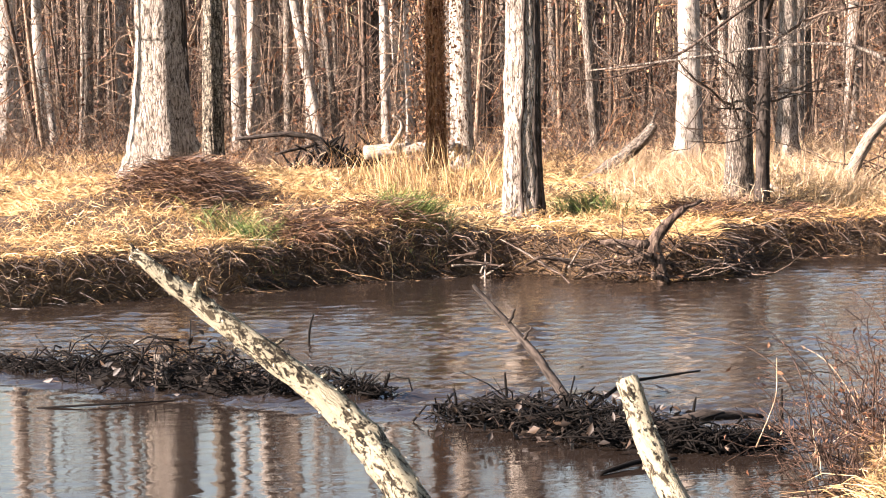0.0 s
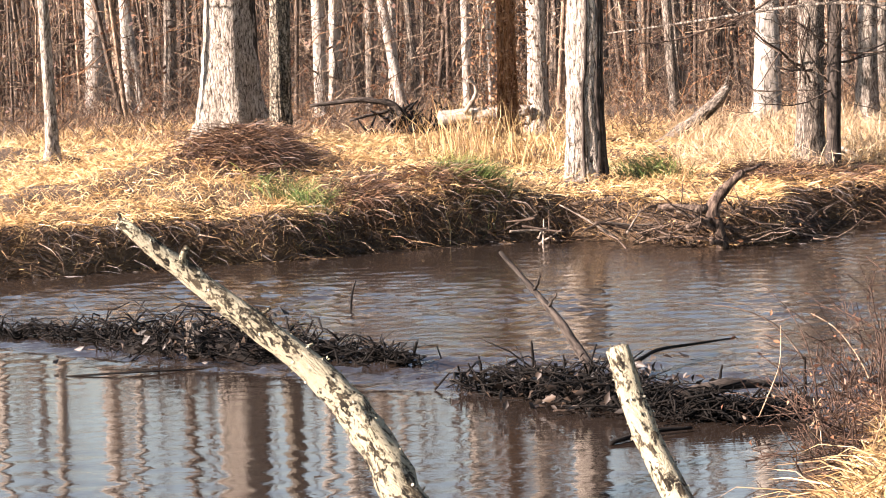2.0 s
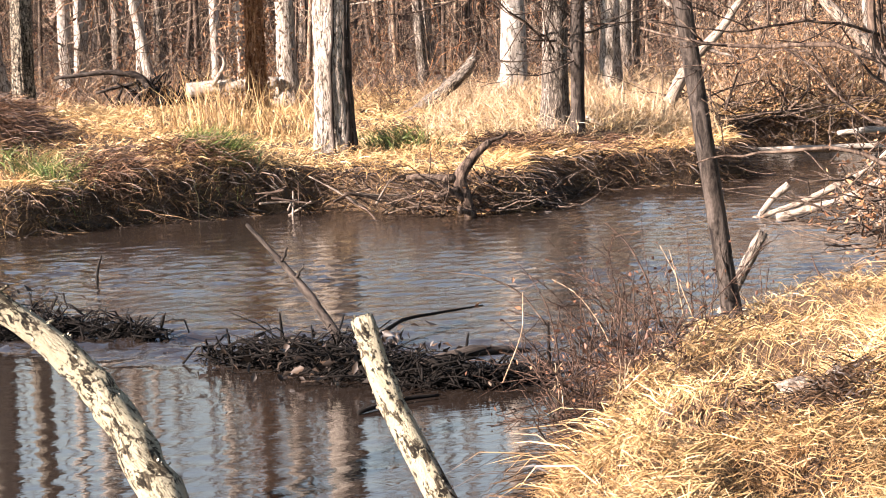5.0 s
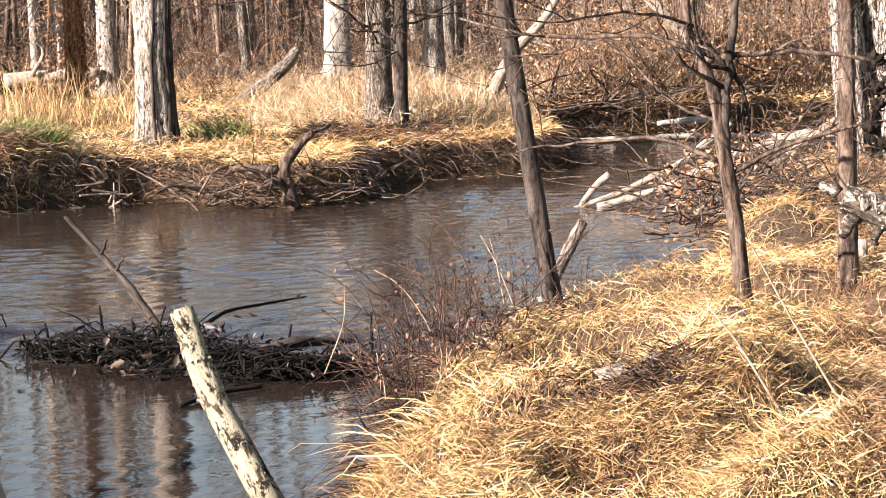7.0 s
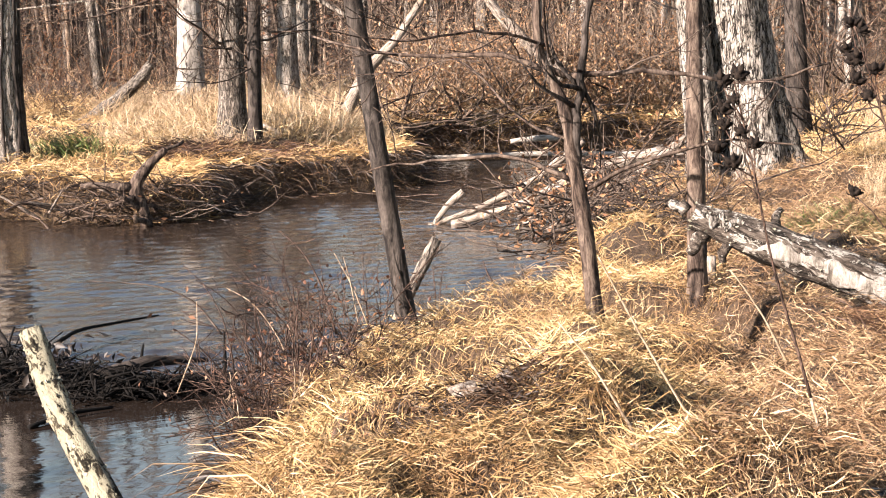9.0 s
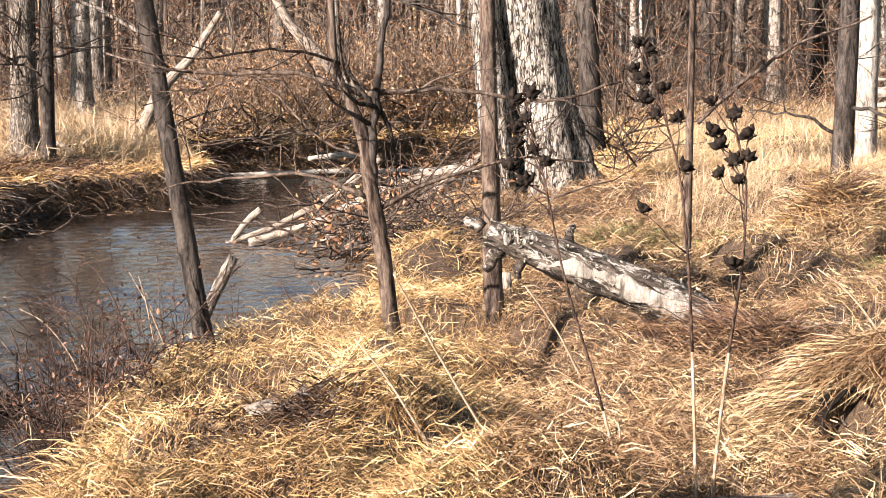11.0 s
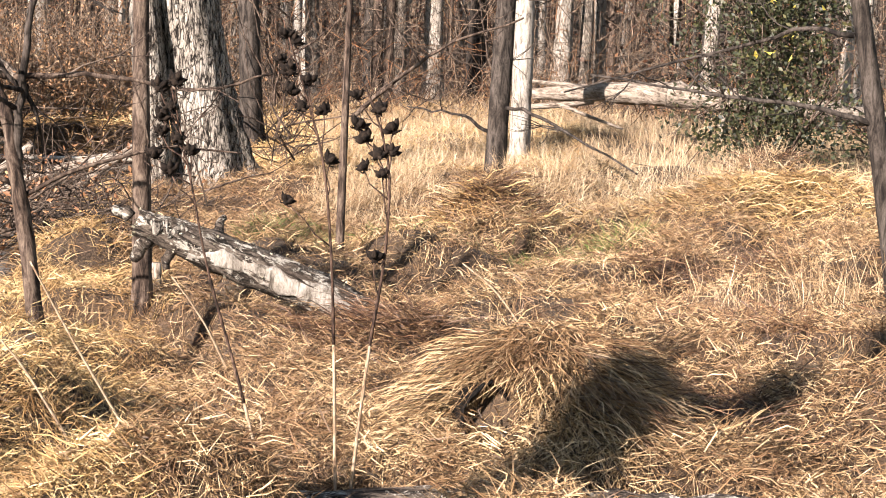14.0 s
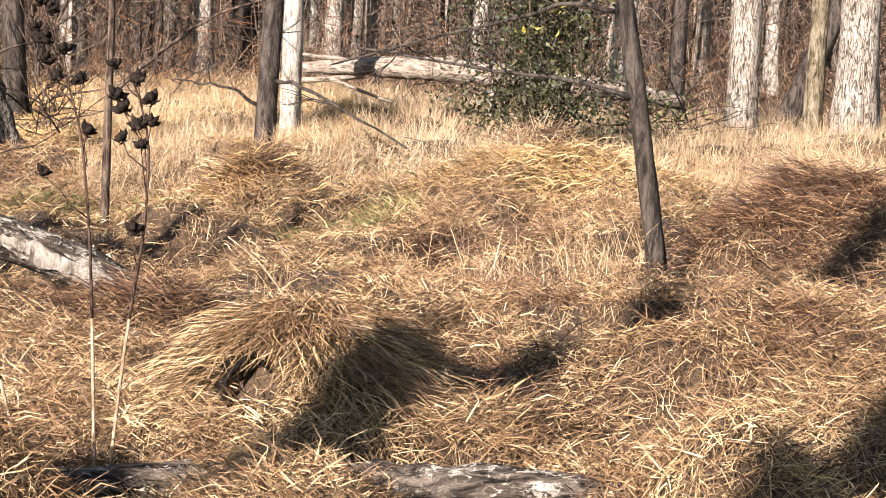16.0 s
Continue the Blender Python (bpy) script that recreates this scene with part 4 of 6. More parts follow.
x, y = patch(360, g, [(8.43, 5.9, 0.22), (8.43, 5.9, 0.16), (9.0, 5.62, 0.2), (9.15, 5.75, 0.25), (8.8, 6.0, 0.5), (7.9, 5.4, 0.5)])
blades("pale_tall_grass", x, y, "stiff pale dry stems standing beside a thin trunk", STRAW_PALE, g, (0.12, 0.55), (0.003, 0.005), (0.0, 0.5), (0.05, 1.1), gaps=0, crook=0.6, category="tall grass")
x, y = patch(900, g, [(5.1, 21.9, 0.9), (5.6, 21.6, 0.5), (4.7, 22.6, 0.7)])
blades("tall_weeds", x, y, "tall tan weeds standing on the far bank", STRAW, g, (0.3, 0.9), (0.004, 0.007), (0.0, 0.4), (0.2, 1.2), category="weeds")
x, y = patch(3600, g, [(8.8, 9.57, 0.45), (8.75, 9.62, 0.5), (9.15, 9.15, 0.35), (9.55, 8.4, 0.3), (9.95, 8.15, 0.3), (8.6, 9.8, 0.3)])
blades("green_grass", x, y, "tufts of fresh green grass among dry straw", GRASS_GREEN, g, (0.12, 0.28), (0.0035, 0.006), (0.1, 0.7), (0.7, 1.9), gaps=0)
x, y = patch(1700, g, [(4.25, 19.35, 0.34), (4.25, 19.35, 0.3), (2.4, 18.9, 0.4), (6.56, 20.4, 0.35)])
blades("green_grass", x, y, "tufts of fresh green grass on the far bank", GRASS_GREEN, g, (0.2, 0.45), (0.004, 0.007), (0.1, 0.7), (0.7, 1.8), gaps=0, follow=False, lift=0.05)
x, y = patch(3800, g, [(1.75, 20.45, 0.6), (2.2, 20.35, 0.6), (1.95, 20.3, 0.5)])
blades("brown_sedge", x, y, "dark red-brown hummock of drooping sedge on the far bank", STRAW_BROWN, g, (0.3, 0.6), (0.004, 0.006), (0.5, 1.0), (1.9, 2.8), category="sedge", gaps=0)
x, y = patch(6500, g, [(1.85, 20.9, 0.8), (2.3, 20.8, 0.6), (3.9, 19.4, 0.4), (8.7, 20.3, 0.7), (7.9, 20.4, 0.5), (3.1, 19.1, 0.3)])
blades("brown_sedge", x, y, "dark brown matted sedge hummocks on the far bank", STRAW_BROWN, g, (0.3, 0.6), (0.004, 0.006), (0.4, 1.0), (1.6, 2.6), category="sedge")
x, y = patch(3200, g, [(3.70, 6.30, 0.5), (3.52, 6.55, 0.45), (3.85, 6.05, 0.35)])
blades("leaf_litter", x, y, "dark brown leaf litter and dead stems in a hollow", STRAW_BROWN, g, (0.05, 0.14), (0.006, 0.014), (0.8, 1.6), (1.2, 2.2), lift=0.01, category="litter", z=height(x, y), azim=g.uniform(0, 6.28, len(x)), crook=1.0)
# dead sedge; patches by the mound and thin trunk stand in for shade
x, y = patch(17000, g, [(11.2, 5.6, 0.6), (11.9, 5.2, 0.6), (9.6, 6.9, 0.5), (10.1, 5.0, 0.7), (10.35, 9.6, 0.5), (12.9, 12.0, 0.4), (14.1, 9.7, 0.5), (7.15, 3.5, 0.5), (5.85, 4.05, 0.3), (7.6, 5.0, 0.8), (6.4, 6.3, 0.4), (3.9, 8.2, 0.5)])
blades("brown_sedge", x, y, "dark brown dead sedge patches among straw, some in place of shade", STRAW_BROWN, g, (0.18, 0.42), (0.0035, 0.006), (0.3, 1.1), (1.3, 2.4), category="sedge")
x, y = patch(5200, g, [(10.4, 5.2, 0.55), (10.75, 5.2, 0.6), (10.5, 5.45, 0.5), (11.0, 5.05, 0.5)])
blades("brown_sedge", x, y, "dark brown domed hummock of dead sedge in the clearing", STRAW_BROWN, g, (0.18, 0.42), (0.0035, 0.006), (0.4, 1.1), (1.6, 2.6), category="sedge", gaps=0)
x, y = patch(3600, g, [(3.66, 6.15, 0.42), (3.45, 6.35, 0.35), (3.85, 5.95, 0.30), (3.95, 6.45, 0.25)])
blades("brown_sedge", x, y, "dark brown dead stems in the hollow of the bank", STRAW_WET_DARKENED, g, (0.06, 0.20), (0.004, 0.008), (0.2, 1.3), (1.2, 2.4), category="sedge", gaps=0, crook=1.0, lift=0.05, z=height(x, y), azim=g.uniform(0, 6.28, len(x)))
# the straw mound with a hollow in its side
a = g.uniform(-np.pi, np.pi, 12000)
r = np.sqrt(g.uniform(0, 1, len(a))) * 0.46
mx, my = 5.32 + np.cos(a) * r, 4.27 + np.sin(a) * r
keep = np.hypot(mx - 4.945, my - 4.155) > 0.066
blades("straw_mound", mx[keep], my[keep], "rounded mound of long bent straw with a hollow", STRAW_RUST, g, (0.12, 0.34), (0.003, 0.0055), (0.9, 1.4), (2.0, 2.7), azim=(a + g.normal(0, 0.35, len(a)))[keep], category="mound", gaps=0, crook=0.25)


def burrow(mouth, inward, wide, tall, deep):
    """A blind hole with a rim of soil, open at its mouth. Near-black colour stands in for its shade."""
    q = Vector(inward).to_track_quat("Z", "Y").to_matrix()
    t = np.linspace(0, 2 * np.pi, 18, endpoint=False)
    rows = []
    for at, k in ((0.012, 1.06), (0.0, 1.02), (0.004, 0.97), (0.05, 0.95), (deep * 0.5, 0.9), (deep * 0.85, 0.7), (deep, 0.3), (deep, 0.02)):
        k = k * (1 + 0.07 * np.sin(3 * t + 1) + 0.05 * np.sin(5 * t))
        rows.append(np.stack([np.cos(t) * wide * k, np.sin(t) * tall * k, 0 * t + at], 1))
    v = np.concatenate(rows) @ np.array(q).T
    i, j = np.arange(len(rows) - 1)[:, None] * 18, np.arange(18)[None]
    f = np.stack([i + j, i + (j + 1) % 18, i + 18 + (j + 1) % 18, i + 18 + j], -1).reshape(-1, 4)
    me = mesh_np("burrow", v, f)
    me.polygons.foreach_set("use_smooth", np.ones(len(me.polygons), bool))
    ob = tagged(linked("burrow", me, WET_WOOD_AND_HOLE_SHADE), "burrow opening in the straw mound's side, blackened for its shade", "burrow", kind="structure")
    ob.location = mouth


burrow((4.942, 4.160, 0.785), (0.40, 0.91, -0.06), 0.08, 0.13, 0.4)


def leaves(name, centre, spread, n, size, mat, label, rng, category="leaves", cup=0.3):
    """Many small folded leaves round a place."""
    c = np.asarray(centre, float) + rng.normal(0, 1, (n, 3)) * np.asarray(spread)
    u = rng.standard_normal((n, 3))
    u /= np.linalg.norm(u, axis=1, keepdims=True)
    w = np.cross(u, rng.standard_normal((n, 3)))
    w /= np.linalg.norm(w, axis=1, keepdims=True)
    k = np.cross(u, w)
    s = rng.uniform(*size, n)[:, None]
    v = np.stack([c - u * s, c + w * s * 0.5 + k * s * cup, c + u * s, c - w * s * 0.5 + k * s * cup], 1).reshape(-1, 3)
    o = np.arange(n)[:, None, None] * 4
    f = (o + np.array([[0, 1, 2], [0, 2, 3]])[None]).reshape(-1, 3)
    return linked(name, mesh_np(name, v, f), mat)


# ---------------------------------------------------------------- undergrowth of the wood
def undergrowth():
    r = np.random.default_rng(31)
    sets = {"pale": (Tubes(), TWIG_TAN, "tangle of pale bare twigs under the trees"), "brown": (Tubes(), TWIG, "tangle of brown bare twigs under the trees"), "rust": (Tubes(), BARK_RED, "tangle of rust-brown bare twigs under the trees")}
    for key, (t, mat, words) in sets.items():
        for _ in range(4400 if key != "rust" else 2600):
            az = radians(r.uniform(-12, 72))
            d = math.exp(r.uniform(math.log(24.5), math.log(60)))
            deg = math.degrees(az)
            if d < (29 if deg < 20 else 30.5 if deg < 27 else 27 if deg < 36 else 24):
                continue
            x, y = EYE[0] + d * math.sin(az), d * math.cos(az)
            z = drop_to_ground(x, y) if d < 30 else 0.6
            p = np.array([x, y, z + (0 if r.random() < 0.55 else r.uniform(0.3, 3.2))])
            w = r.standard_normal(3) * (0.8, 0.8, 0.6)
            w[2] = abs(w[2]) + 0.3
            w *= r.uniform(0.5, 1.5) / np.linalg.norm(w)
            q = p + w + r.normal(0, 0.15, 3)
            rad = r.uniform(0.004, 0.011) * d / 30
            t.rod([p, p + w * 0.5 + r.normal(0, 0.10, 3), q], [rad, rad * 0.7, rad * 0.35], 3, cap=False)
            for _ in range(2):
                b = p + w * r.uniform(0.4, 0.9)
                e = b + r.normal(0, 0.28, 3)
                t.rod([b, (b + e) / 2 + r.normal(0, 0.04, 3), e], [rad * 0.6, rad * 0.5, rad * 0.3], 3, cap=False)
        tagged(linked("undergrowth", t.mesh("undergrowth"), mat), words, "undergrowth", kind="stuff")
    # brown leaves that still hang in the brush across the bend
    v = []
    for k in range(60):
        az, d = radians(r.uniform(25.5, 37)), r.uniform(25, 29.5)
        v.append((EYE[0] + d * math.sin(az), d * math.cos(az)))
    for cx, cy in v:
        if shore(np.array([cx]), np.array([cy]))[0] < 0.3:
            continue
        z = drop_to_ground(cx, cy)
        ob = thing("brush", (cx, cy, z), "thicket shrub with clinging rust-brown leaves", "shrub", "thicket across the bend")
        t = Tubes()
        for _ in range(12):
            sprout(t, (0, 0, 0), (r.normal(0, 0.5), r.normal(0, 0.5), 1), r.uniform(0.8, 1.7), 0.009, 1, r, kids=5, thin=0.004)
        linked("stem_clump", t.mesh("stem_clump"), TWIG_TAN, ob)
        lf = leaves("leaves", (0, 0, 0.55), (0.4, 0.4, 0.40), 460, (0.016, 0.036), LEAF_TAN, "", r)
        lf.parent = ob
    # litter
    n = 14000
    az, d = np.radians(r.uniform(-10, 72, n)), np.exp(r.uniform(math.log(27), math.log(60), n))
    x, y = EYE[0] + d * np.sin(az), d * np.cos(az)
    blades("forest_floor_weeds", x, y, "dead brown weeds on the forest floor", STRAW_BROWN, r, (0.3, 0.8), (0.004, 0.007), (0.0, 0.7), (0.5, 1.8), category="weeds", follow=False)
    n = 16000
    az, d = np.radians(r.uniform(-10, 72, n)), np.exp(r.uniform(math.log(26), math.log(45), n))
    x, y = EYE[0] + d * np.sin(az), d * np.cos(az)
    ok = shore(x, y) > 0.2
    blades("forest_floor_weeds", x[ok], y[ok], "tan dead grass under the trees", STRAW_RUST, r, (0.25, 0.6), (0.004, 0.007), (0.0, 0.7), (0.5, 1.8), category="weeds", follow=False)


undergrowth()

# ---------------------------------------------------------------- wood in and over the creek
w = np.random.default_rng(77)


def timber(name, pts, radii, mat, label, category, rng, sides=14, rough=0.05, group="", stubs=(), ends=None):
    """A log, pole or branch through the given places, with stubs of side branches."""
    ob = thing(name, tuple(pts[0]), label, category, group)
    pts = np.asarray(pts, float)
    # own frame: z runs along the wood
    q = Vector(pts[-1] - pts[0]).to_track_quat("Z", "Y")
    ob.matrix_world = Matrix.Translation(Vector(pts[0])) @ q.to_matrix().to_4x4()
    turn = np.array(q.to_matrix())
    t = Tubes()
    s = np.linspace(0, 1, len(pts))
    n = max(12, int(np.linalg.norm(np.diff(pts, axis=0), axis=1).sum() / 0.08))
    u = np.linspace(0, 1, min(n, 60))
    fine = np.stack([np.interp(u, s, pts[:, k]) for k in range(3)], 1)
    for _ in range(2):
        fine[1:-1] = (fine[:-2] + 2 * fine[1:-1] + fine[2:]) / 4
    rad = np.interp(u, s, radii)
    fine[1:-1] += rng.normal(0, 1, (len(u) - 2, 3)) * rad[1:-1, None] * 0.04
    t.rod((fine - pts[0]) @ turn, rad * (1 + 0.025 * rng.standard_normal(len(u))), sides, rough, rng)
    stem = linked("stem", t.mesh("stem"), mat, ob)
    for at, to, r in stubs:
        c = Tubes()
        a, b = np.asarray(at, float), np.asarray(to, float)
        c.rod((bend(a, b, 5, (0, 0, 0), rng, r * 0.3) - pts[0]) @ turn, np.linspace(r, r * 0.55, 5), 8, 0.08, rng)
        linked("branch_stub", c.mesh("branch_stub"), mat, stem)
    return ob


timber("leaning_log", [(0.575, 8.35, 1.33), (0.84, 8.28, 1.11), (1.18, 8.10, 0.85), (1.47, 7.92, 0.60), (1.60, 7.75, 0.41), (1.72, 7.50, 0.10), (1.82, 7.30, -0.2)], [0.026, 0.045, 0.056, 0.068, 0.078, 0.088, 0.09],
       BARK_LICHEN, "pale lichen-covered log leaning over the creek", "log", w, 22, 0.075,
       stubs=[((0.82, 8.28, 1.13), (0.86, 8.27, 1.22), 0.022), ((0.585, 8.35, 1.32), (0.563, 8.36, 1.37), 0.012), ((1.12, 8.14, 0.90), (1.20, 8.12, 0.95), 0.012), ((1.28, 8.04, 0.78), (1.37, 8.02, 0.80), 0.011)])
def crusts(ob, n, reach, rng):
    """Small flakes of lichen and moss that stand off a log's bark."""
    stem = ob.children[0]
    co = np.empty(len(stem.data.vertices) * 3, np.float32)
    stem.data.vertices.foreach_get("co", co)
    co = co.reshape(-1, 3)
    at = co[rng.integers(0, len(co), n)] + rng.normal(0, reach, (n, 3))
    u = rng.standard_normal((n, 3))
    u /= np.linalg.norm(u, axis=1, keepdims=True)
    k = np.cross(u, rng.standard_normal((n, 3)))
    k /= np.linalg.norm(k, axis=1, keepdims=True)
    size = rng.uniform(0.004, 0.011, (n, 1))
    v = np.stack([at - u * size, at + k * size * 0.7, at + u * size, at - k * size * 0.7], 1).reshape(-1, 3)
    f = (np.arange(n)[:, None, None] * 4 + np.array([[0, 1, 2], [0, 2, 3]])[None]).reshape(-1, 3)
    tagged(linked("lichen", mesh_np("lichen", v, f), LICHEN_FLAKE, ob, "pale and black crusts of lichen"), kind="stuff")


crusts(scene.objects["leaning_log"], 520, 0.006, w)
post = timber("broken_post", [(2.64, 7.70, 0.76), (2.66, 7.62, 0.62), (2.69, 7.52, 0.455), (2.74, 7.40, 0.30), (2.84, 7.10, 0.0)], [0.050, 0.054, 0.056, 0.058, 0.06],
       BARK_LICHEN, "snapped pale lichen-covered post slanting from the bank", "post", w, 16, 0.05)
timber("dead_pole", [(2.95, 11.62, 0.74), (3.06, 11.40, 0.58), (3.20, 11.05, 0.36), (3.32, 10.78, 0.10)], [0.012, 0.018, 0.027, 0.032], BARK_DARK, "dark dead pole slanting out of the stick dam", "branch", w, 8, 0.08,
       stubs=[((3.09, 11.3, 0.53), (3.13, 11.28, 0.62), 0.012), ((3.15, 11.15, 0.45), (3.19, 11.12, 0.53), 0.011)])


def stick_dam(name, centres, n, label, rng):
    """A beaver-dam heap: wet sticks lying over one another on a low ridge of mud."""
    cs = np.array(centres, float)
    ob = thing(name, (*cs.mean(0)[:2], 0), label, "debris pile")
    o = np.array([*cs.mean(0)[:2], 0])
    mud = Tubes()
    s = np.linspace(0, 1, 26)
    ridge = np.stack([np.interp(s, np.linspace(0, 1, len(cs)), cs[:, 0]), np.interp(s, np.linspace(0, 1, len(cs)), cs[:, 1]), 0 * s - 0.12], 1)
    mud.rod(ridge + rng.normal(0, 0.03, ridge.shape) - o, np.interp(s, np.linspace(0, 1, len(cs)), cs[:, 2]) * 0.56 * (1 + 0.1 * rng.standard_normal(26)), 12, 0.12, rng)
    linked("mud_ridge", mud.mesh("mud_ridge"), WET_WOOD_AND_HOLE_SHADE, ob, "black wet mud and rotted leaves")
    fine = Tubes()
    for i in range(3 * n):
        k = rng.uniform(0, len(cs) - 1)
        j = int(k)
        c = cs[j] * (1 - (k - j)) + cs[min(j + 1, len(cs) - 1)] * (k - j)
        a = rng.uniform(0, 2 * np.pi)
        ln = rng.uniform(0.12, 0.5) * (0.6 + c[2] * 1.2)
        h = 0.02 + abs(rng.normal(0, 1)) * c[2] * 0.22
        p = np.array([c[0] + rng.normal(0, c[2] * 0.42), c[1] + rng.normal(0, c[2] * 0.42), h])
        d = np.array([math.cos(a), math.sin(a), rng.normal(0.05, 0.32)]) * ln / 2
        r0 = rng.uniform(0.003, 0.0085)
        pts = bend(p - d, p + d, 4, rng.normal(0, 0.045, 3), rng, 0.016) - o
        if i < 70:
            t = Tubes()
            t.rod(pts, np.linspace(r0 * 1.3, r0 * 0.7, 4), 5, 0.1, rng)
            linked("stick", t.mesh("stick"), WET_WOOD_AND_HOLE_SHADE if rng.random() < 0.92 else BARK_BROWN, ob)
        else:
            fine.rod(pts, np.linspace(r0, r0 * 0.4, 4), 4, 0.1, rng)
    tagged(linked("stick_litter", fine.mesh("stick_litter"), WET_WOOD_AND_HOLE_SHADE, ob), kind="stuff")
    top = int(np.argmax(cs[:, 2]))
    lv = leaves("sodden_leaves", (cs[top, 0] - o[0], cs[top, 1] - o[1], cs[top, 2] * 0.26), (0.36, 0.30, 0.05), 260, (0.02, 0.045), LEAF_WET, "", rng)
    lv.parent = ob
    lv["kind"] = "stuff"
    return ob


stick_dam("stick_dam", [(-0.6, 14.3, 0.10), (0.0, 13.95, 0.12), (0.5, 13.6, 0.22), (0.85, 13.1, 0.42), (1.25, 12.8, 0.45), (1.6, 12.5, 0.32), (2.0, 12.2, 0.16), (2.4, 11.9, 0.10)], 300, "low dam of wet black sticks across the creek", w)
stick_dam("stick_dam", [(2.6, 10.95, 0.10), (2.95, 10.7, 0.24), (3.22, 10.4, 0.34), (3.36, 10.0, 0.28), (3.6, 9.75, 0.18), (3.9, 9.65, 0.12), (4.2, 9.6, 0.09)], 300, "heap of wet brown sticks and leaves in the creek", w)
timber("pale_stump", [(1.05, 12.75, 0.0), (1.04, 12.78, 0.12), (1.03, 12.8, 0.22)], [0.06, 0.05, 0.03], BARK_GREY, "grey stub of wood in the stick dam", "stub", w, 10, 0.1)
timber("floating_branch", [(3.0, 9.2, 0.01), (3.25, 9.35, 0.03), (3.5, 9.4, 0.02)], [0.012, 0.016, 0.008], WET_WOOD_AND_HOLE_SHADE, "wet dark stick afloat below the dam", "stick", w, 6)
timber("floating_branch", [(3.55, 9.9, 0.10), (3.9, 9.95, 0.14), (4.25, 10.0, 0.10)], [0.03, 0.034, 0.012], BARK_DARK, "split dark limb lying on the dam", "branch", w, 8, 0.1)
timber("floating_branch", [(0.2, 12.2, 0.0), (0.6, 12.1, 0.02), (1.2, 12.2, 0.0)], [0.006, 0.008, 0.004], WET_WOOD_AND_HOLE_SHADE, "thin dark twig afloat in slack water", "stick", w, 5)
timber("floating_branch", [(3.5, 10.9, 0.05), (3.9, 11.4, 0.10), (4.6, 11.9, 0.06)], [0.014, 0.012, 0.006], WET_WOOD_AND_HOLE_SHADE, "dark branch trailing in the riffle", "branch", w, 6)
for px, py, h, lx in [(2.35, 14.6, 0.22, 0.05), (2.75, 11.3, 0.14, -0.02), (2.25, 11.95, 0.16, 0.05), (4.3, 9.85, 0.28, 0.0), (4.05, 10.6, 0.12, 0.02), (3.1, 11.4, 0.2, -0.01)]:
    timber("upright_stick", [(px, py, -0.1), (px + lx * 0.3, py, h * 0.5), (px + lx, py, h)], [0.012, 0.010, 0.006], WET_WOOD_AND_HOLE_SHADE, "short dark stick poking out of the water", "stick", w, 5, group="sticks in the creek")

crusts(post, 200, 0.005, w)

# driftwood snag and roots on the far bank
timber("driftwood_snag", [(6.40, 17.5, -0.05), (6.34, 17.5, 0.22), (6.25, 17.52, 0.38), (6.41, 17.48, 0.59), (6.57, 17.42, 0.74)], [0.06, 0.062, 0.066, 0.05, 0.035], BARK_BROWN, "twisted grey driftwood snag on the far bank", "driftwood", w, 10, 0.08,
       stubs=[((6.25, 17.52, 0.38), (5.78, 17.66, 0.40), 0.045), ((6.3, 17.5, 0.3), (6.0, 17.45, 0.22), 0.035), ((6.55, 17.43, 0.72), (6.78, 17.5, 0.80), 0.025), ((6.36, 17.5, 0.15), (6.05, 17.4, 0.35), 0.03), ((6.4, 17.45, 0.0), (6.2, 17.3, 0.12), 0.04)])
for k in range(34):
    a = w.uniform(0, 2 * np.pi)
    px, py = w.uniform(4.6, 7.3), 0
    py = 18.6 - 0.55 * max(0, min(1, (px - 5.2) / 1.1)) + w.normal(0, 0.12)
    d = np.array([math.cos(a) * 0.35, math.sin(a) * 0.12, w.normal(0.05, 0.08)]) * w.uniform(0.5, 1.3)
    p = np.array([px, py, w.uniform(0.03, 0.28)])
    timber("bank_stick", [p - d, p + w.normal(0, 0.02, 3), p + d], [0.014, 0.012, 0.006], DRIFT if w.random() < 0.45 else BARK_BROWN, "dead stick washed up on the far bank", "stick", w, 5, group="sticks washed up on the bank")
timber("slanting_log", [(7.89, 24.8, 0.55), (8.3, 24.65, 0.82), (8.7, 24.5, 1.18), (8.80, 24.47, 1.36)], [0.08, 0.09, 0.085, 0.05], BARK_GREY, "dead grey log propped aslant in dry grass", "log", w, 12, 0.06, stubs=[((8.7, 24.5, 1.2), (8.85, 24.5, 1.55), 0.02)])
timber("fallen_log", [(5.58, 28.76, 0.88), (6.21, 28.53, 0.93), (6.91, 28.27, 0.97)], [0.11, 0.10, 0.08], BARK_WHITE, "bleached fallen log on the wood's floor", "log", w, 12, 0.05)
timber("curved_snag", [(5.93, 28.5, 0.95), (6.10, 28.4, 1.2), (6.12, 28.4, 1.38), (5.96, 28.4, 1.46)], [0.035, 0.035, 0.03, 0.02], DRIFT, "pale crooked dead branch standing up", "branch", w, 8)
timber("dead_branch", [(3.7, 29.8, 1.10), (4.5, 29.66, 1.18), (5.0, 29.6, 1.10), (5.2, 29.55, 0.75)], [0.03, 0.04, 0.055, 0.09], BARK_DARK, "dark dead limb arching to the ground", "branch", w, 8, 0.08, stubs=[((5.0, 29.6, 1.0), (4.3, 29.6, 0.85), 0.035), ((5.1, 29.5, 0.9), (5.5, 29.5, 0.6), 0.05)])
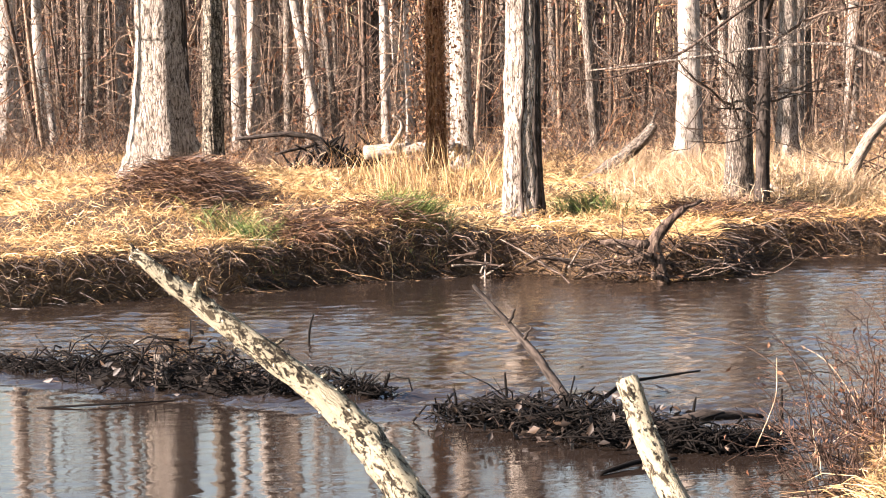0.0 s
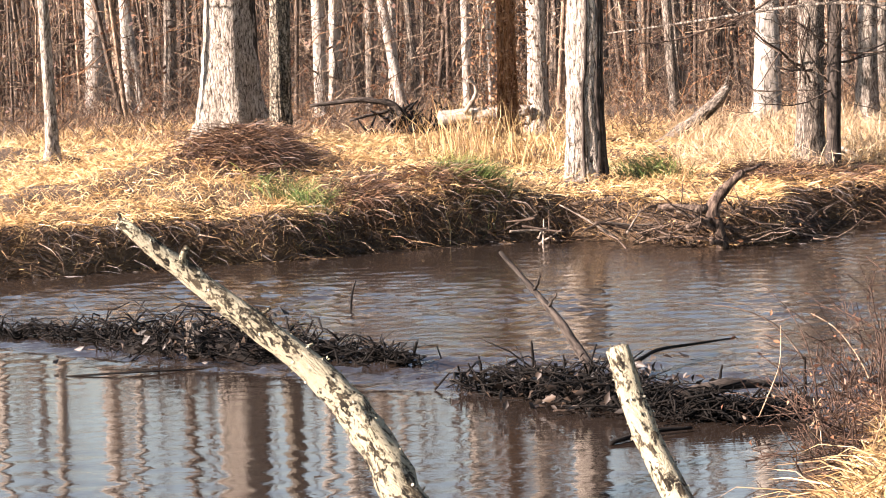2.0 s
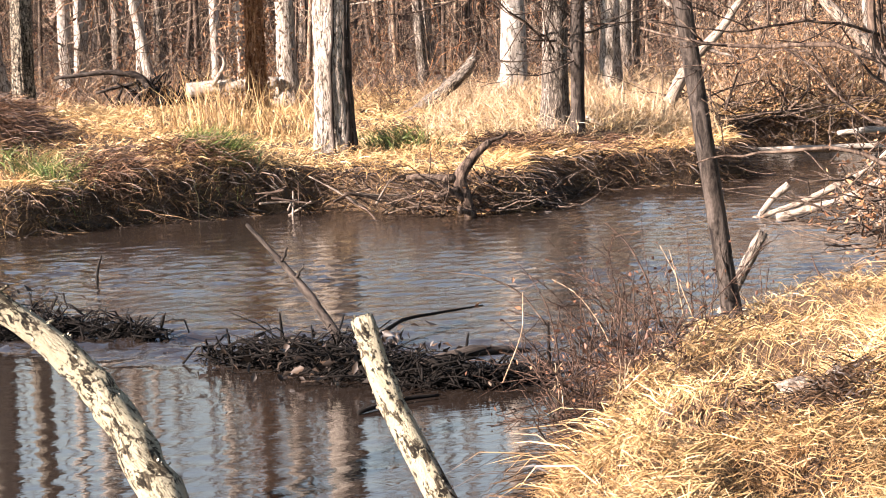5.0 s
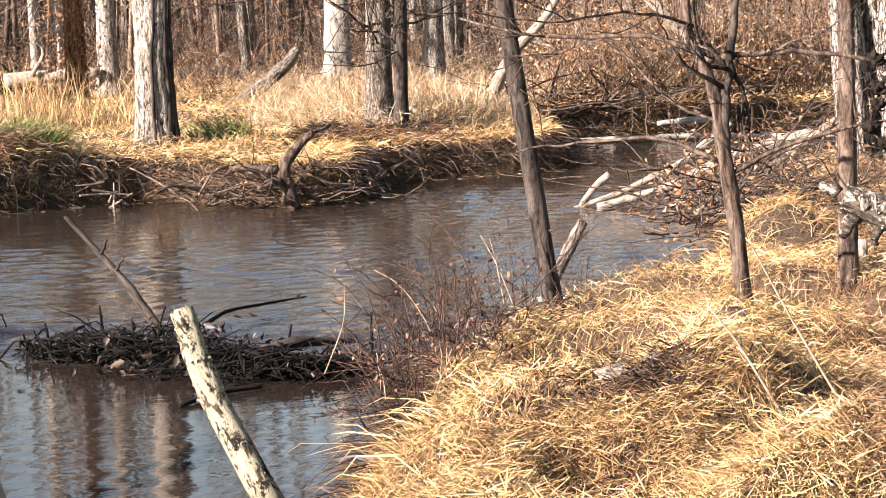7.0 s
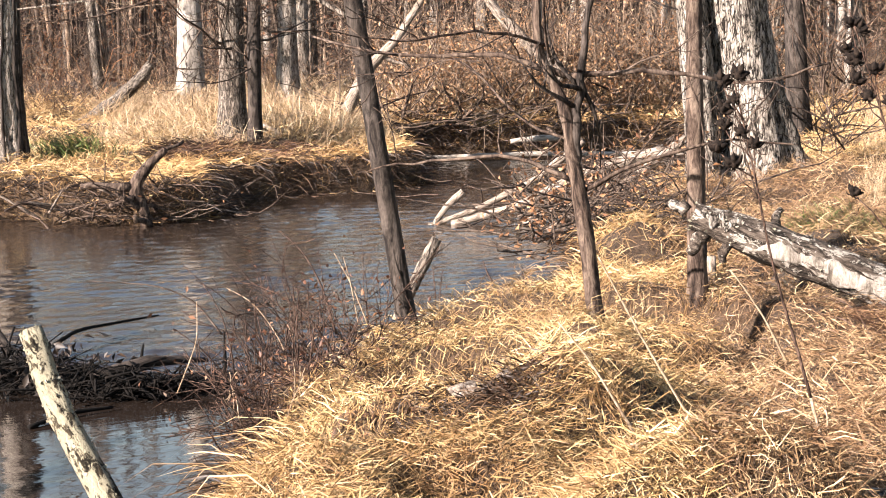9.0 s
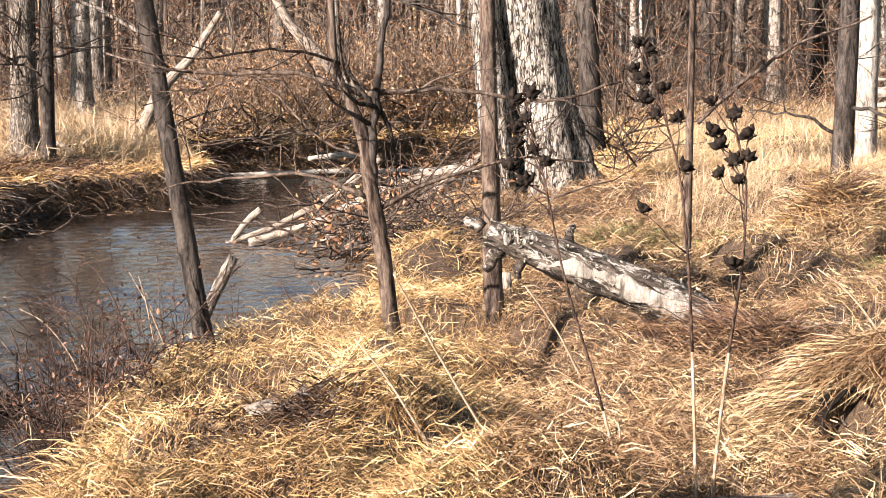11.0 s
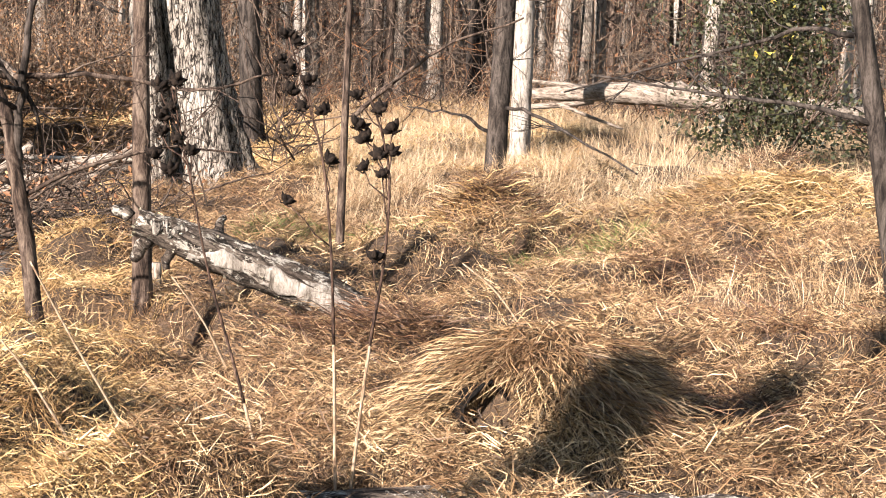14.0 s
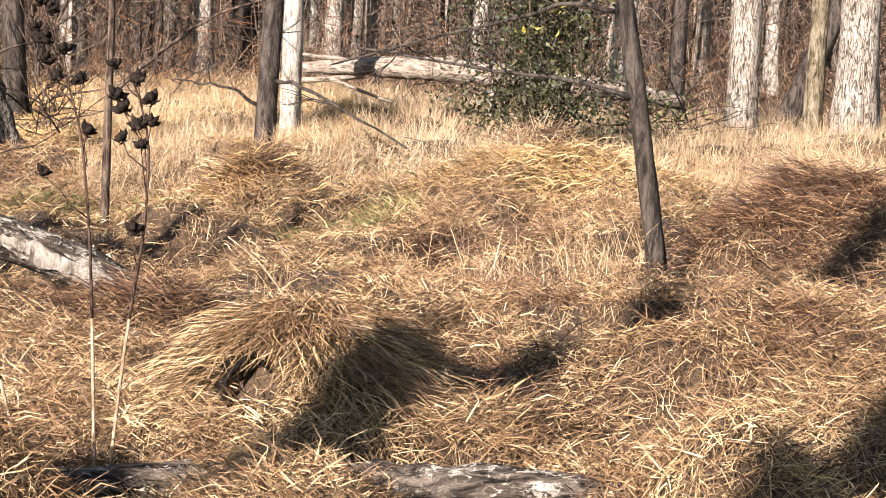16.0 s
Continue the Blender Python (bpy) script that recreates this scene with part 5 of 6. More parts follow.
for k in range(44):
    p = np.array([5.35 + w.normal(0, 0.28), 29.6 + w.normal(0, 0.2), 0.65])
    q = p + np.array([w.normal(0, 0.25), w.normal(0, 0.2), w.uniform(0.15, 0.5)])
    timber("root", [p, (p + q) / 2 + w.normal(0, 0.06, 3), q], [0.04, 0.028, 0.012], WET_WOOD_AND_HOLE_SHADE, "dark upturned root in the tangle", "root", w, 5, group="upturned roots")
timber("leaning_snag", [(11.13, 23.22, 0.69), (11.37, 23.11, 1.22), (11.75, 22.93, 1.63), (12.1, 22.76, 2.22)], [0.09, 0.08, 0.06, 0.04], DRIFT, "pale dead trunk leaning over the far bank", "snag", w, 10, 0.06, stubs=[((11.55, 23.03, 1.41), (11.92, 22.85, 1.28), 0.03)])
timber("leaning_snag", [(14.5, 23.12, 1.03), (14.05, 23.38, 1.52), (13.6, 23.63, 2.08), (13.27, 23.82, 2.88)], [0.10, 0.085, 0.07, 0.05], DRIFT, "pale leaning trunk behind the bend", "snag", w, 12, 0.05)
timber("leaning_snag", [(14.31, 23.47, 1.19), (14.28, 23.49, 1.91), (14.27, 23.49, 2.88)], [0.08, 0.07, 0.06], BARK_WHITE, "pale upright dead limb behind the bend", "snag", w, 10, 0.05)
timber("bleached_stick", [(9.26, 21.6, 0.66), (9.40, 21.5, 0.56), (9.52, 21.45, 0.45)], [0.03, 0.032, 0.03], PALE_BIT, "short bleached stick lying in the grass", "stick", w, 8)
timber("dead_branch", [(5.9, 30.0, 0.6), (6.4, 29.9, 0.75), (7.0, 29.8, 0.68)], [0.03, 0.028, 0.018], DRIFT, "pale dead branch on the wood's floor", "branch", w, 7)

# fallen branches reaching out of the right bank into the bend
for pts, r0 in [([(8.72, 16.04, -0.02), (9.15, 15.8, 0.15), (9.63, 15.5, 0.44), (9.95, 15.2, 0.80)], 0.03), ([(8.75, 16.02, -0.03), (8.88, 15.95, 0.18), (9.02, 15.88, 0.31)], 0.03),
                ([(8.9, 15.9, 0.0), (9.5, 15.5, 0.20), (9.9, 15.2, 0.48), (10.6, 14.8, 0.7)], 0.045), ([(9.4, 15.4, 0.02), (10.0, 15.0, 0.30), (10.6, 14.7, 0.42)], 0.05), ([(9.2, 14.6, 0.05), (9.8, 14.5, 0.35), (10.5, 14.3, 0.85)], 0.03)]:
    n = len(pts)
    timber("fallen_branch", pts, np.linspace(r0 * 0.8, r0 * 1.3, n), DRIFT, "bleached bare branch lying in the creek's edge", "branch", w, 8, 0.06, group="fallen branches in the bend")


def brush_heap(name, at, size, n, mat, label, rng, leaf=0, leafmat=None, group="", up=0.35, long=(0.3, 0.9), r0=(0.004, 0.009)):
    """A loose heap of crossing bare twigs, some with dead leaves."""
    ob = thing(name, at, label, "brush", group)
    big, t = 0, Tubes()
    for i in range(n):
        p = rng.normal(0, 1, 3) * np.array([size[0] * 0.5, size[1] * 0.5, 0])
        p[2] = abs(rng.normal(0, size[2] * 0.45))
        d = rng.standard_normal(3)
        d[2] = abs(d[2]) * up
        d = d / np.linalg.norm(d) * rng.uniform(*long)
        r = rng.uniform(*r0)
        q = p + d
        if i < 24:
            c = Tubes()
            c.rod(bend(p, q, 5, rng.normal(0, 0.05, 3), rng, 0.015), np.linspace(r * 1.5, r * 0.5, 5), 5)
            linked("twig", c.mesh("twig"), mat, ob)
        else:
            t.rod(bend(p, q, 4, rng.normal(0, 0.05, 3), rng, 0.015), np.linspace(r, r * 0.4, 4), 4, cap=False)
    tagged(linked("brushwood", t.mesh("brushwood"), mat, ob), kind="stuff")
    if leaf:
        lf = leaves("leaves", (0, 0, size[2] * 0.5), (size[0] * 0.45, size[1] * 0.45, size[2] * 0.4), leaf, (0.018, 0.038), leafmat or LEAF_BROWN, "", rng)
        lf.parent = ob
        lf["kind"] = "stuff"
    return ob


brush_heap("brush_heap", (9.5, 13.7, 0.35), (1.3, 1.0, 0.5), 80, BARK_BROWN, "heap of bare twigs with curled dead leaves on the bank", w, 260)
brush_heap("brush_heap", (8.4, 12.6, 0.30), (0.7, 0.7, 0.4), 80, BARK_BROWN, "tangle of dead twigs and brown leaves over the water", w, 200)
brush_heap("brush_heap", (8.6, 12.0, 0.30), (0.9, 0.8, 0.4), 160, TWIG, "brown weedy tangle on the bank's edge", w, 0, None, "", 0.5)
brush_heap("brush_heap", (7.5, 11.55, 0.30), (0.5, 0.5, 0.5), 90, TWIG, "dead branch tips with curled dark leaves by the sapling", w, 240)
brush_heap("brush_heap", (12.6, 23.6, 0.35), (1.6, 0.7, 0.4), 80, BARK_BROWN, "dark driftwood tangle at the creek's bend", w, 0, None, "", 0.3, (0.5, 1.4), (0.008, 0.02))
brush_heap("brush_heap", (14.3, 23.4, 0.35), (1.2, 0.6, 0.35), 60, BARK_BROWN, "dark brush tangle beyond the bend", w, 0, None, "", 0.3, (0.5, 1.3), (0.008, 0.018))
timber("floating_log", [(12.0, 22.7, 0.04), (13.4, 22.1, 0.07), (15.2, 21.1, 0.05)], [0.03, 0.035, 0.025], PALE_BIT, "bleached log lying across the creek's bend", "log", w, 10)
timber("floating_log", [(13.4, 22.75, 0.20), (13.8, 22.6, 0.24), (14.2, 22.5, 0.22)], [0.03, 0.045, 0.03], PALE_BIT, "short white log on the driftwood", "log", w, 10)

brush_heap("brush_heap", (6.55, 17.75, 0.04), (1.0, 0.3, 0.28), 90, BARK_BROWN, "brown roots and twigs heaped under the driftwood snag", w, 60)

# twiggy shrubs on the near bank by the dam
for bx, by, n, tall in [(3.72, 7.72, 12, 0.62), (3.92, 8.0, 14, 0.72), (4.25, 8.42, 12, 0.66), (4.55, 8.8, 9, 0.58), (4.9, 9.25, 7, 0.55), (4.05, 8.25, 10, 0.6)]:
    z = drop_to_ground(bx, by)
    ob = thing("bare_shrub", (bx, by, z), "leafless reddish twiggy shrub on the bank", "shrub", "bare shrubs on the near bank")
    for k in range(n):
        t = Tubes()
        sprout(t, (w.normal(0, 0.08), w.normal(0, 0.08), -0.05), (w.normal(-0.30, 0.5), w.normal(0.1, 0.45), 1), tall * w.uniform(0.5, 1.15), 0.0055, 0, w, droop=0.08, kids=4, thin=0.0024, spread=0.6)
        linked("stem", t.mesh("stem"), STALK_DARK if w.random() < 0.94 else STALK, ob)
    lf = leaves("leaves", (0, 0, tall * 0.45), (0.22, 0.22, 0.2), 90, (0.010, 0.020), LEAF_RUST, "", w)
    lf.parent = ob
    lf["kind"] = "stuff"
timber("leaning_stub", [(5.60, 9.75, 0.73), (5.49, 9.78, 0.52), (5.36, 9.80, 0.25)], [0.032, 0.036, 0.038], BARK_GREY, "broken grey stub leaning on a slender trunk", "stub", w, 12, 0.06)
timber("stake", [(6.53, 8.3, 0.72), (6.54, 8.3, 0.45), (6.54, 8.3, 0.3)], [0.024, 0.026, 0.028], DRIFT, "short pale stake beside a grey sapling", "stake", w, 10)

# the fallen log with peeling bark
LOG_LINE = [(5.74, 7.34, 1.08), (5.95, 7.20, 0.99), (6.20, 7.01, 0.87), (6.46, 6.80, 0.74), (6.70, 6.62, 0.60)]
LOG_GIRTH = [0.062, 0.088, 0.098, 0.092, 0.075]
log = timber("fallen_log", LOG_LINE, LOG_GIRTH, BARK_LOG, "fallen log with dark furrowed bark and bare pale wood", "log", w, 24, 0.07,
             stubs=[((5.80, 7.31, 1.02), (5.74, 7.36, 0.90), 0.045), ((6.05, 7.12, 1.02), (6.14, 7.18, 1.10), 0.028), ((5.72, 7.36, 1.10), (5.66, 7.41, 1.14), 0.035), ((5.86, 7.24, 0.97), (5.83, 7.22, 0.86), 0.03)])
crusts(log, 500, 0.006, w)


def bare_flank(ob, line, girth, lo, hi, mat, rng, start=0.25, stop=0.95, name="bare_wood"):
    """Stripped wood along one flank of a log, with a ragged edge where the bark has gone."""
    line = np.array(line, float)
    s, u = np.linspace(0, 1, len(line)), np.linspace(start, stop, 40)
    mid = np.stack([np.interp(u, s, line[:, k]) for k in range(3)], 1)
    r = np.interp(u, s, girth) * 1.07
    way = line[-1] - line[0]
    way = way / np.linalg.norm(way)
    up = np.array([0, 0, 1.0]) - way[2] * way
    up /= np.linalg.norm(up)
    out = np.cross(up, way)
    if out @ (EYE - line[0]) < 0:
        out = -out
    ragged = np.convolve(rng.normal(0, 0.28, 46), np.ones(7) / 3, "same")[3:43]
    taper = np.sin(np.linspace(0.12, np.pi - 0.12, 40)) ** 0.5
    a0, a1 = lo + ragged[::-1], hi + ragged
    c = (a0 + a1) / 2
    ang = c[:, None] + (a1 - a0)[:, None] * taper[:, None] * np.linspace(-0.5, 0.5, 12)[None]
    rim = np.ones(12)
    rim[[0, -1]] = 0.9
    v = mid[:, None] + (r[:, None] * rim)[..., None] * (np.cos(ang)[..., None] * out + np.sin(ang)[..., None] * up) * (1 + rng.normal(0, 0.012, (40, 12, 1)))
    i = (np.arange(39)[:, None] * 12 + np.arange(11)).ravel()
    me = mesh_np(name, v.reshape(-1, 3) - line[0], np.stack([i, i + 1, i + 13, i + 12], 1))
    me.polygons.foreach_set("use_smooth", np.ones(len(me.polygons), bool))
    flank = linked(name, me, mat, ob, "bare whitish wood where bark has peeled")
    flank.matrix_local = Vector(line[-1] - line[0]).to_track_quat("Z", "Y").to_matrix().to_4x4().inverted()


bare_flank(log, LOG_LINE, LOG_GIRTH, -0.75, 0.42, BARK_WHITE, w, 0.26, 0.96)
bare_flank(log, LOG_LINE, LOG_GIRTH, 0.1, 0.9, BARK_SHAG, w, 0.02, 0.22, "lichened_bark")
timber("fallen_log", [(3.7, 4.85, 0.50), (4.2, 4.40, 0.56), (4.75, 3.85, 0.60), (5.12, 3.45, 0.61), (5.5, 2.95, 0.60)], [0.05, 0.06, 0.07, 0.065, 0.05], BARK_LOG, "weathered white log lying in the straw", "log", w, 14, 0.08)
timber("fallen_log", [(16.4, 15.0, 1.25), (17.2, 14.2, 1.30), (17.8, 13.5, 1.27), (18.6, 12.4, 1.18), (19.6, 11.9, 1.02)], [0.06, 0.13, 0.13, 0.11, 0.09], DRIFT, "long split fallen trunk raised over the pale grass", "log", w, 16, 0.09,
       stubs=[((16.9, 14.5, 1.2), (16.35, 15.05, 1.10), 0.05), ((16.8, 14.6, 1.33), (16.3, 15.1, 1.40), 0.035), ((16.6, 14.8, 1.15), (17.1, 14.2, 0.88), 0.025), ((17.9, 13.4, 1.2), (17.9, 13.4, 0.7), 0.05)])

# pale chips of wood in the grass
for px, py, sx, sy, turn in [(4.12, 6.55, 0.12, 0.07, 20), (4.36, 6.58, 0.15, 0.10, -15), (4.25, 6.47, 0.07, 0.05, 60), (4.42, 6.47, 0.06, 0.04, 5)]:
    bm = bmesh.new()
    bmesh.ops.create_icosphere(bm, subdivisions=3, radius=1.0)
    for v in bm.verts:
        n3 = noise.noise(v.co * 1.7 + Vector((px * 9, py, 0)))
        v.co = v.co * (1 + 0.35 * n3)
        v.co.x, v.co.y, v.co.z = v.co.x * sx, v.co.y * sy, v.co.z * 0.035
    me = bpy.data.meshes.new("wood_chunk")
    bm.to_mesh(me)
    bm.free()
    ob = tagged(linked("wood_chunk", me, DRIFT), "bleached flat chunk of rotten wood in straw", "wood chunk", "bleached chunks")
    ob.matrix_world = pose(px, py, drop_to_ground(px, py) + 0.045, w.uniform(-6, 6), w.uniform(-6, 6), turn)

# ---------------------------------------------------------------- dry mallow stalks with seed pods


def pod_mesh(rng):
    """An open dry capsule: five pointed lobes round a core, with ragged bracts below."""
    t = Tubes()
    t.rod([(0, 0, -0.014), (0, 0, 0.0), (0, 0, 0.012), (0, 0, 0.018)], [0.004, 0.015, 0.014, 0.004], 8, 0.1, rng)
    for k in range(6):
        a = k * math.pi / 3 + rng.normal(0, 0.15)
        o = np.array([math.cos(a), math.sin(a), 0])
        t.rod([o * 0.006, o * 0.016 + (0, 0, 0.006), o * 0.026 + (0, 0, rng.uniform(0.008, 0.02))], [0.009, 0.008, 0.001], 5, 0.1, rng)
    for k in range(8):
        a = rng.uniform(0, 6.28)
        o = np.array([math.cos(a), math.sin(a), 0])
        t.rod([(0, 0, -0.008), o * 0.014 + (0, 0, -0.014), o * 0.022 + (0, 0, -0.008)], [0.002, 0.0015, 0.0006], 4)
    return t.mesh("seed_pod")


POD = pod_mesh(w)
POD.materials.append(BURR)


def mallow(stem, pods, label, lower=STALK, r=0.0065):
    """A tall dry stalk, its side stems and the pods at their tips."""
    stem = np.array(stem, float)
    ob = thing("mallow_stalk", tuple(stem[0]), label, "dry stalk", "dry stalks with seed pods")
    s = np.linspace(0, 1, len(stem))
    u = np.linspace(0, 1, 24)
    fine = np.stack([np.interp(u, s, stem[:, k]) for k in range(3)], 1)
    for _ in range(2):
        fine[1:-1] = (fine[:-2] + 2 * fine[1:-1] + fine[2:]) / 4
    cut = 9
    for name, part_pts, mat, ra, rb in (("lower_stem", fine[:cut], lower, r, r * 0.8), ("upper_stem", fine[cut - 1:], STALK_DARK, r * 0.8, r * 0.4)):
        t = Tubes()
        t.rod(part_pts - stem[0], np.linspace(ra, rb, len(part_pts)), 7, 0.05, w)
        linked(name, t.mesh(name), mat, ob)
    for p in pods:
        p = np.array(p) + (0, 0, 0.0)
        i = int(np.argmin(np.linalg.norm(fine - p + (0, 0, 0.12), axis=1)))
        t = Tubes()
        t.rod(bend(fine[i], p - (0, 0, 0.008), 4, (0, 0, -0.01), w, 0.004) - stem[0], [0.003, 0.0025, 0.002, 0.002], 5)
        side = linked("side_stem", t.mesh("side_stem"), STALK_DARK, ob)
        pod = new("seed_pod", POD)
        pod.parent = side
        k = w.uniform(0.95, 1.35)
        pod.matrix_local = Matrix.Translation(Vector(p - stem[0])) @ pose(0, 0, 0, w.uniform(-50, 50), w.uniform(-50, 50), w.uniform(0, 360)) @ Matrix.Scale(k, 4)
    return ob


mallow([(4.46, 4.33, 0.40), (4.45, 4.34, 0.61), (4.44, 4.35, 1.05), (4.43, 4.36, 1.33), (4.41, 4.38, 1.63), (4.36, 4.41, 1.82), (4.30, 4.46, 2.06)],
       [(4.31, 4.46, 2.02), (4.30, 4.47, 1.94), (4.32, 4.45, 1.91), (4.36, 4.41, 1.88), (4.32, 4.45, 1.85), (4.35, 4.43, 1.80), (4.40, 4.38, 1.79), (4.42, 4.37, 1.64), (4.32, 4.45, 1.51), (4.33, 4.44, 2.00)], "tall dry stalk with clustered black seed pods")
mallow([(4.48, 4.32, 0.40), (4.49, 4.31, 0.61), (4.52, 4.28, 1.05), (4.555, 4.25, 1.33), (4.56, 4.24, 1.62), (4.52, 4.28, 1.80), (4.50, 4.30, 1.86)],
       [(4.48, 4.32, 1.84), (4.53, 4.27, 1.80), (4.48, 4.31, 1.75), (4.50, 4.30, 1.71), (4.53, 4.27, 1.66), (4.56, 4.24, 1.67), (4.56, 4.24, 1.74), (4.50, 4.30, 1.62), (4.54, 4.26, 1.60), (4.53, 4.27, 1.34)], "second dry stalk bearing open dark pods")
mallow([(4.46, 4.60, 0.40), (4.41, 4.64, 0.55), (4.33, 4.70, 0.93), (4.25, 4.76, 1.26), (4.20, 4.79, 1.56), (4.15, 4.83, 1.84)],
       [(4.12, 4.85, 1.84), (4.16, 4.82, 1.86), (4.15, 4.83, 1.78), (4.13, 4.85, 1.70), (4.17, 4.82, 1.68), (4.11, 4.86, 1.63), (4.15, 4.83, 1.58), (4.20, 4.79, 1.64), (4.13, 4.85, 1.75)], "pale bent stalk crowned with dark pods")
for a, b, sag in [((4.06, 4.64, 0.50), (3.69, 4.90, 1.31), (0.02, 0, -0.04)), ((4.3, 5.6, 0.5), (4.05, 5.75, 0.95), (0, 0, 0.03)), ((5.6, 6.4, 0.5), (5.35, 6.5, 0.95), (0, 0, 0.04)), ((6.7, 5.6, 0.6), (6.5, 5.9, 1.0), (0, 0, 0.05)), ((4.62, 4.9, 0.5), (4.60, 4.92, 0.72), (0, 0, 0))]:
    timber("dry_stem", bend(a, b, 7, sag, w, 0.004), np.linspace(0.007, 0.003, 7), STALK, "single pale dry stem standing in straw", "dry stem", w, 6, group="single dry stems")

# arching weed stems over the near bank's edge
def weed_stems(rows):
    for smat, thick, places in rows:
        timber("weed_stem", places, np.linspace(thick, thick * 0.45, len(places)), smat, "thin bare weed stem arching over the bank", "dry stem", w, 6, group="weed stems on the bank's edge")


weed_stems([
    (STALK_DARK, 0.0060, [(4.39, 8.50, 0.46), (4.36, 8.57, 0.68), (4.29, 8.65, 0.87), (4.20, 8.74, 0.97)]),
    (STALK, 0.0040, [(4.49, 8.34, 0.53), (4.45, 8.42, 0.71), (4.39, 8.50, 0.87)]),
    (STALK, 0.0040, [(4.45, 8.36, 0.53), (4.44, 8.42, 0.73), (4.43, 8.48, 0.85)]),
    (STALK, 0.0035, [(3.42, 8.13, 0.33), (3.53, 8.14, 0.56), (3.55, 8.19, 0.74)]),
    (STALK_DARK, 0.0050, [(4.24, 8.13, 0.39), (4.14, 8.23, 0.61), (3.98, 8.34, 0.75), (3.80, 8.47, 0.79)]),
])
weed_stems([
    (TWIG, 0.0060, [(3.83, 8.62, 0.49), (3.73, 8.71, 0.66), (3.57, 8.82, 0.74), (3.26, 8.97, 0.76)]),
    (STALK_DARK, 0.0050, [(3.71, 8.13, 0.22), (3.72, 8.18, 0.46), (3.69, 8.24, 0.67), (3.63, 8.32, 0.80)]),
    (STALK_DARK, 0.0050, [(5.46, 9.54, 0.25), (5.50, 9.57, 0.40), (5.51, 9.63, 0.59)]),
    (STALK_DARK, 0.0050, [(5.50, 9.52, 0.25), (5.52, 9.57, 0.40), (5.56, 9.60, 0.56)]),
    (STALK_DARK, 0.0070, [(5.73, 9.28, 0.50), (5.72, 9.35, 0.56), (5.72, 9.40, 0.63)]),
    (STALK, 0.0040, [(4.07, 8.31, 0.29), (4.05, 8.37, 0.47), (3.94, 8.47, 0.67), (3.84, 8.56, 0.73)]),
])

# sapling behind the fallen log, with its forked limb
ob = tree("sapling", 8.28, 8.84, 0.055, 4.5, BARK_BROWN, "slim brown sapling behind the fallen log", w, (0.012, -0.01), limbs=10, first=1.9, reach=1.3, flare=0.2, category="sapling")


def limb(ob, pts, r0, r1, mat, twigs=6):
    """A single limb of a tree, with twigs."""
    pts = np.array(pts, float) - np.array(ob.location)
    t = Tubes()
    s, u = np.linspace(0, 1, len(pts)), np.linspace(0, 1, 14)
    fine = np.stack([np.interp(u, s, pts[:, k]) for k in range(3)], 1)
    fine[1:-1] = (fine[:-2] + 2 * fine[1:-1] + fine[2:]) / 4
    fine[1:-1] += w.normal(0, r0 * 0.3, (12, 3))
    t.rod(fine, np.linspace(r0, r1, 14), 6)
    for _ in range(twigs):
        i = int(w.integers(3, 13))
        sprout(t, fine[i], w.standard_normal(3) + (0, 0, 0.3), w.uniform(0.2, 0.6), max(r1, 0.004), 0, w, kids=3, thin=0.0022, spread=0.6)
    linked("limb", t.mesh("limb"), mat, ob)


# the crooked sapling: its stem bends twice before it forks
crook = timber("sapling", [(5.33, 7.50, 0.40), (5.32, 7.52, 0.54), (5.29, 7.54, 0.85), (5.255, 7.55, 1.12), (5.225, 7.58, 1.35), (5.20, 7.60, 1.61), (5.08, 7.66, 1.85), (5.08, 7.67, 2.30), (5.02, 7.7, 3.2)], [0.046, 0.040, 0.038, 0.038, 0.036, 0.028, 0.022, 0.016, 0.006],
               BARK_BROWN, "crooked brown sapling with many bare twigs", "sapling", w, 12, 0.06)
crook.matrix_world = Matrix.Translation((5.33, 7.50, 0.40))
for part in crook.children:
    part.matrix_local = Vector((-0.31, 0.2, 2.8)).to_track_quat("Z", "Y").to_matrix().to_4x4()
limb(ob, [(8.33, 8.80, 1.45), (8.55, 8.60, 1.73), (8.75, 8.42, 1.92), (9.1, 8.1, 2.1)], 0.016, 0.006, BARK_BROWN)
for o in scene.objects:
    if o.get("label") == "dark red-brown trunk rising from a grass tussock":
        rtree = o
    if o.get("label") == "thin dark curved trunk in dry grass":
        etree = o
    if o.get("label") == "slender dark trunk leaning on the near bank":
        ctree = o
    if o.get("label") == "dark slender trunk on the far bank":
        dtree = o
limb(rtree, [(12.89, 12.08, 1.29), (13.0, 11.83, 1.29), (13.14, 11.39, 1.09), (13.25, 10.67, 0.78)], 0.022, 0.008, BARK_DARK, 2)
limb(rtree, [(12.87, 12.11, 1.03), (12.68, 12.3, 1.21), (12.3, 12.65, 1.27)], 0.02, 0.006, BARK_DARK, 3)
limb(etree, [(9.36, 5.71, 1.59), (9.21, 5.92, 1.67), (8.98, 6.25, 1.69), (8.80, 6.45, 1.73), (8.4, 6.9, 1.8)], 0.017, 0.006, BARK_DARK, 5)
limb(etree, [(9.29, 5.81, 2.06), (9.14, 6.02, 2.10), (8.97, 6.26, 1.99), (8.74, 6.54, 1.90), (8.3, 7.0, 1.7)], 0.016, 0.005, BARK_DARK, 6)
limb(crook, [(5.23, 7.58, 1.30), (5.24, 7.55, 1.62), (5.26, 7.53, 1.95), (5.30, 7.5, 2.3)], 0.027, 0.014, BARK_DARK, 6)
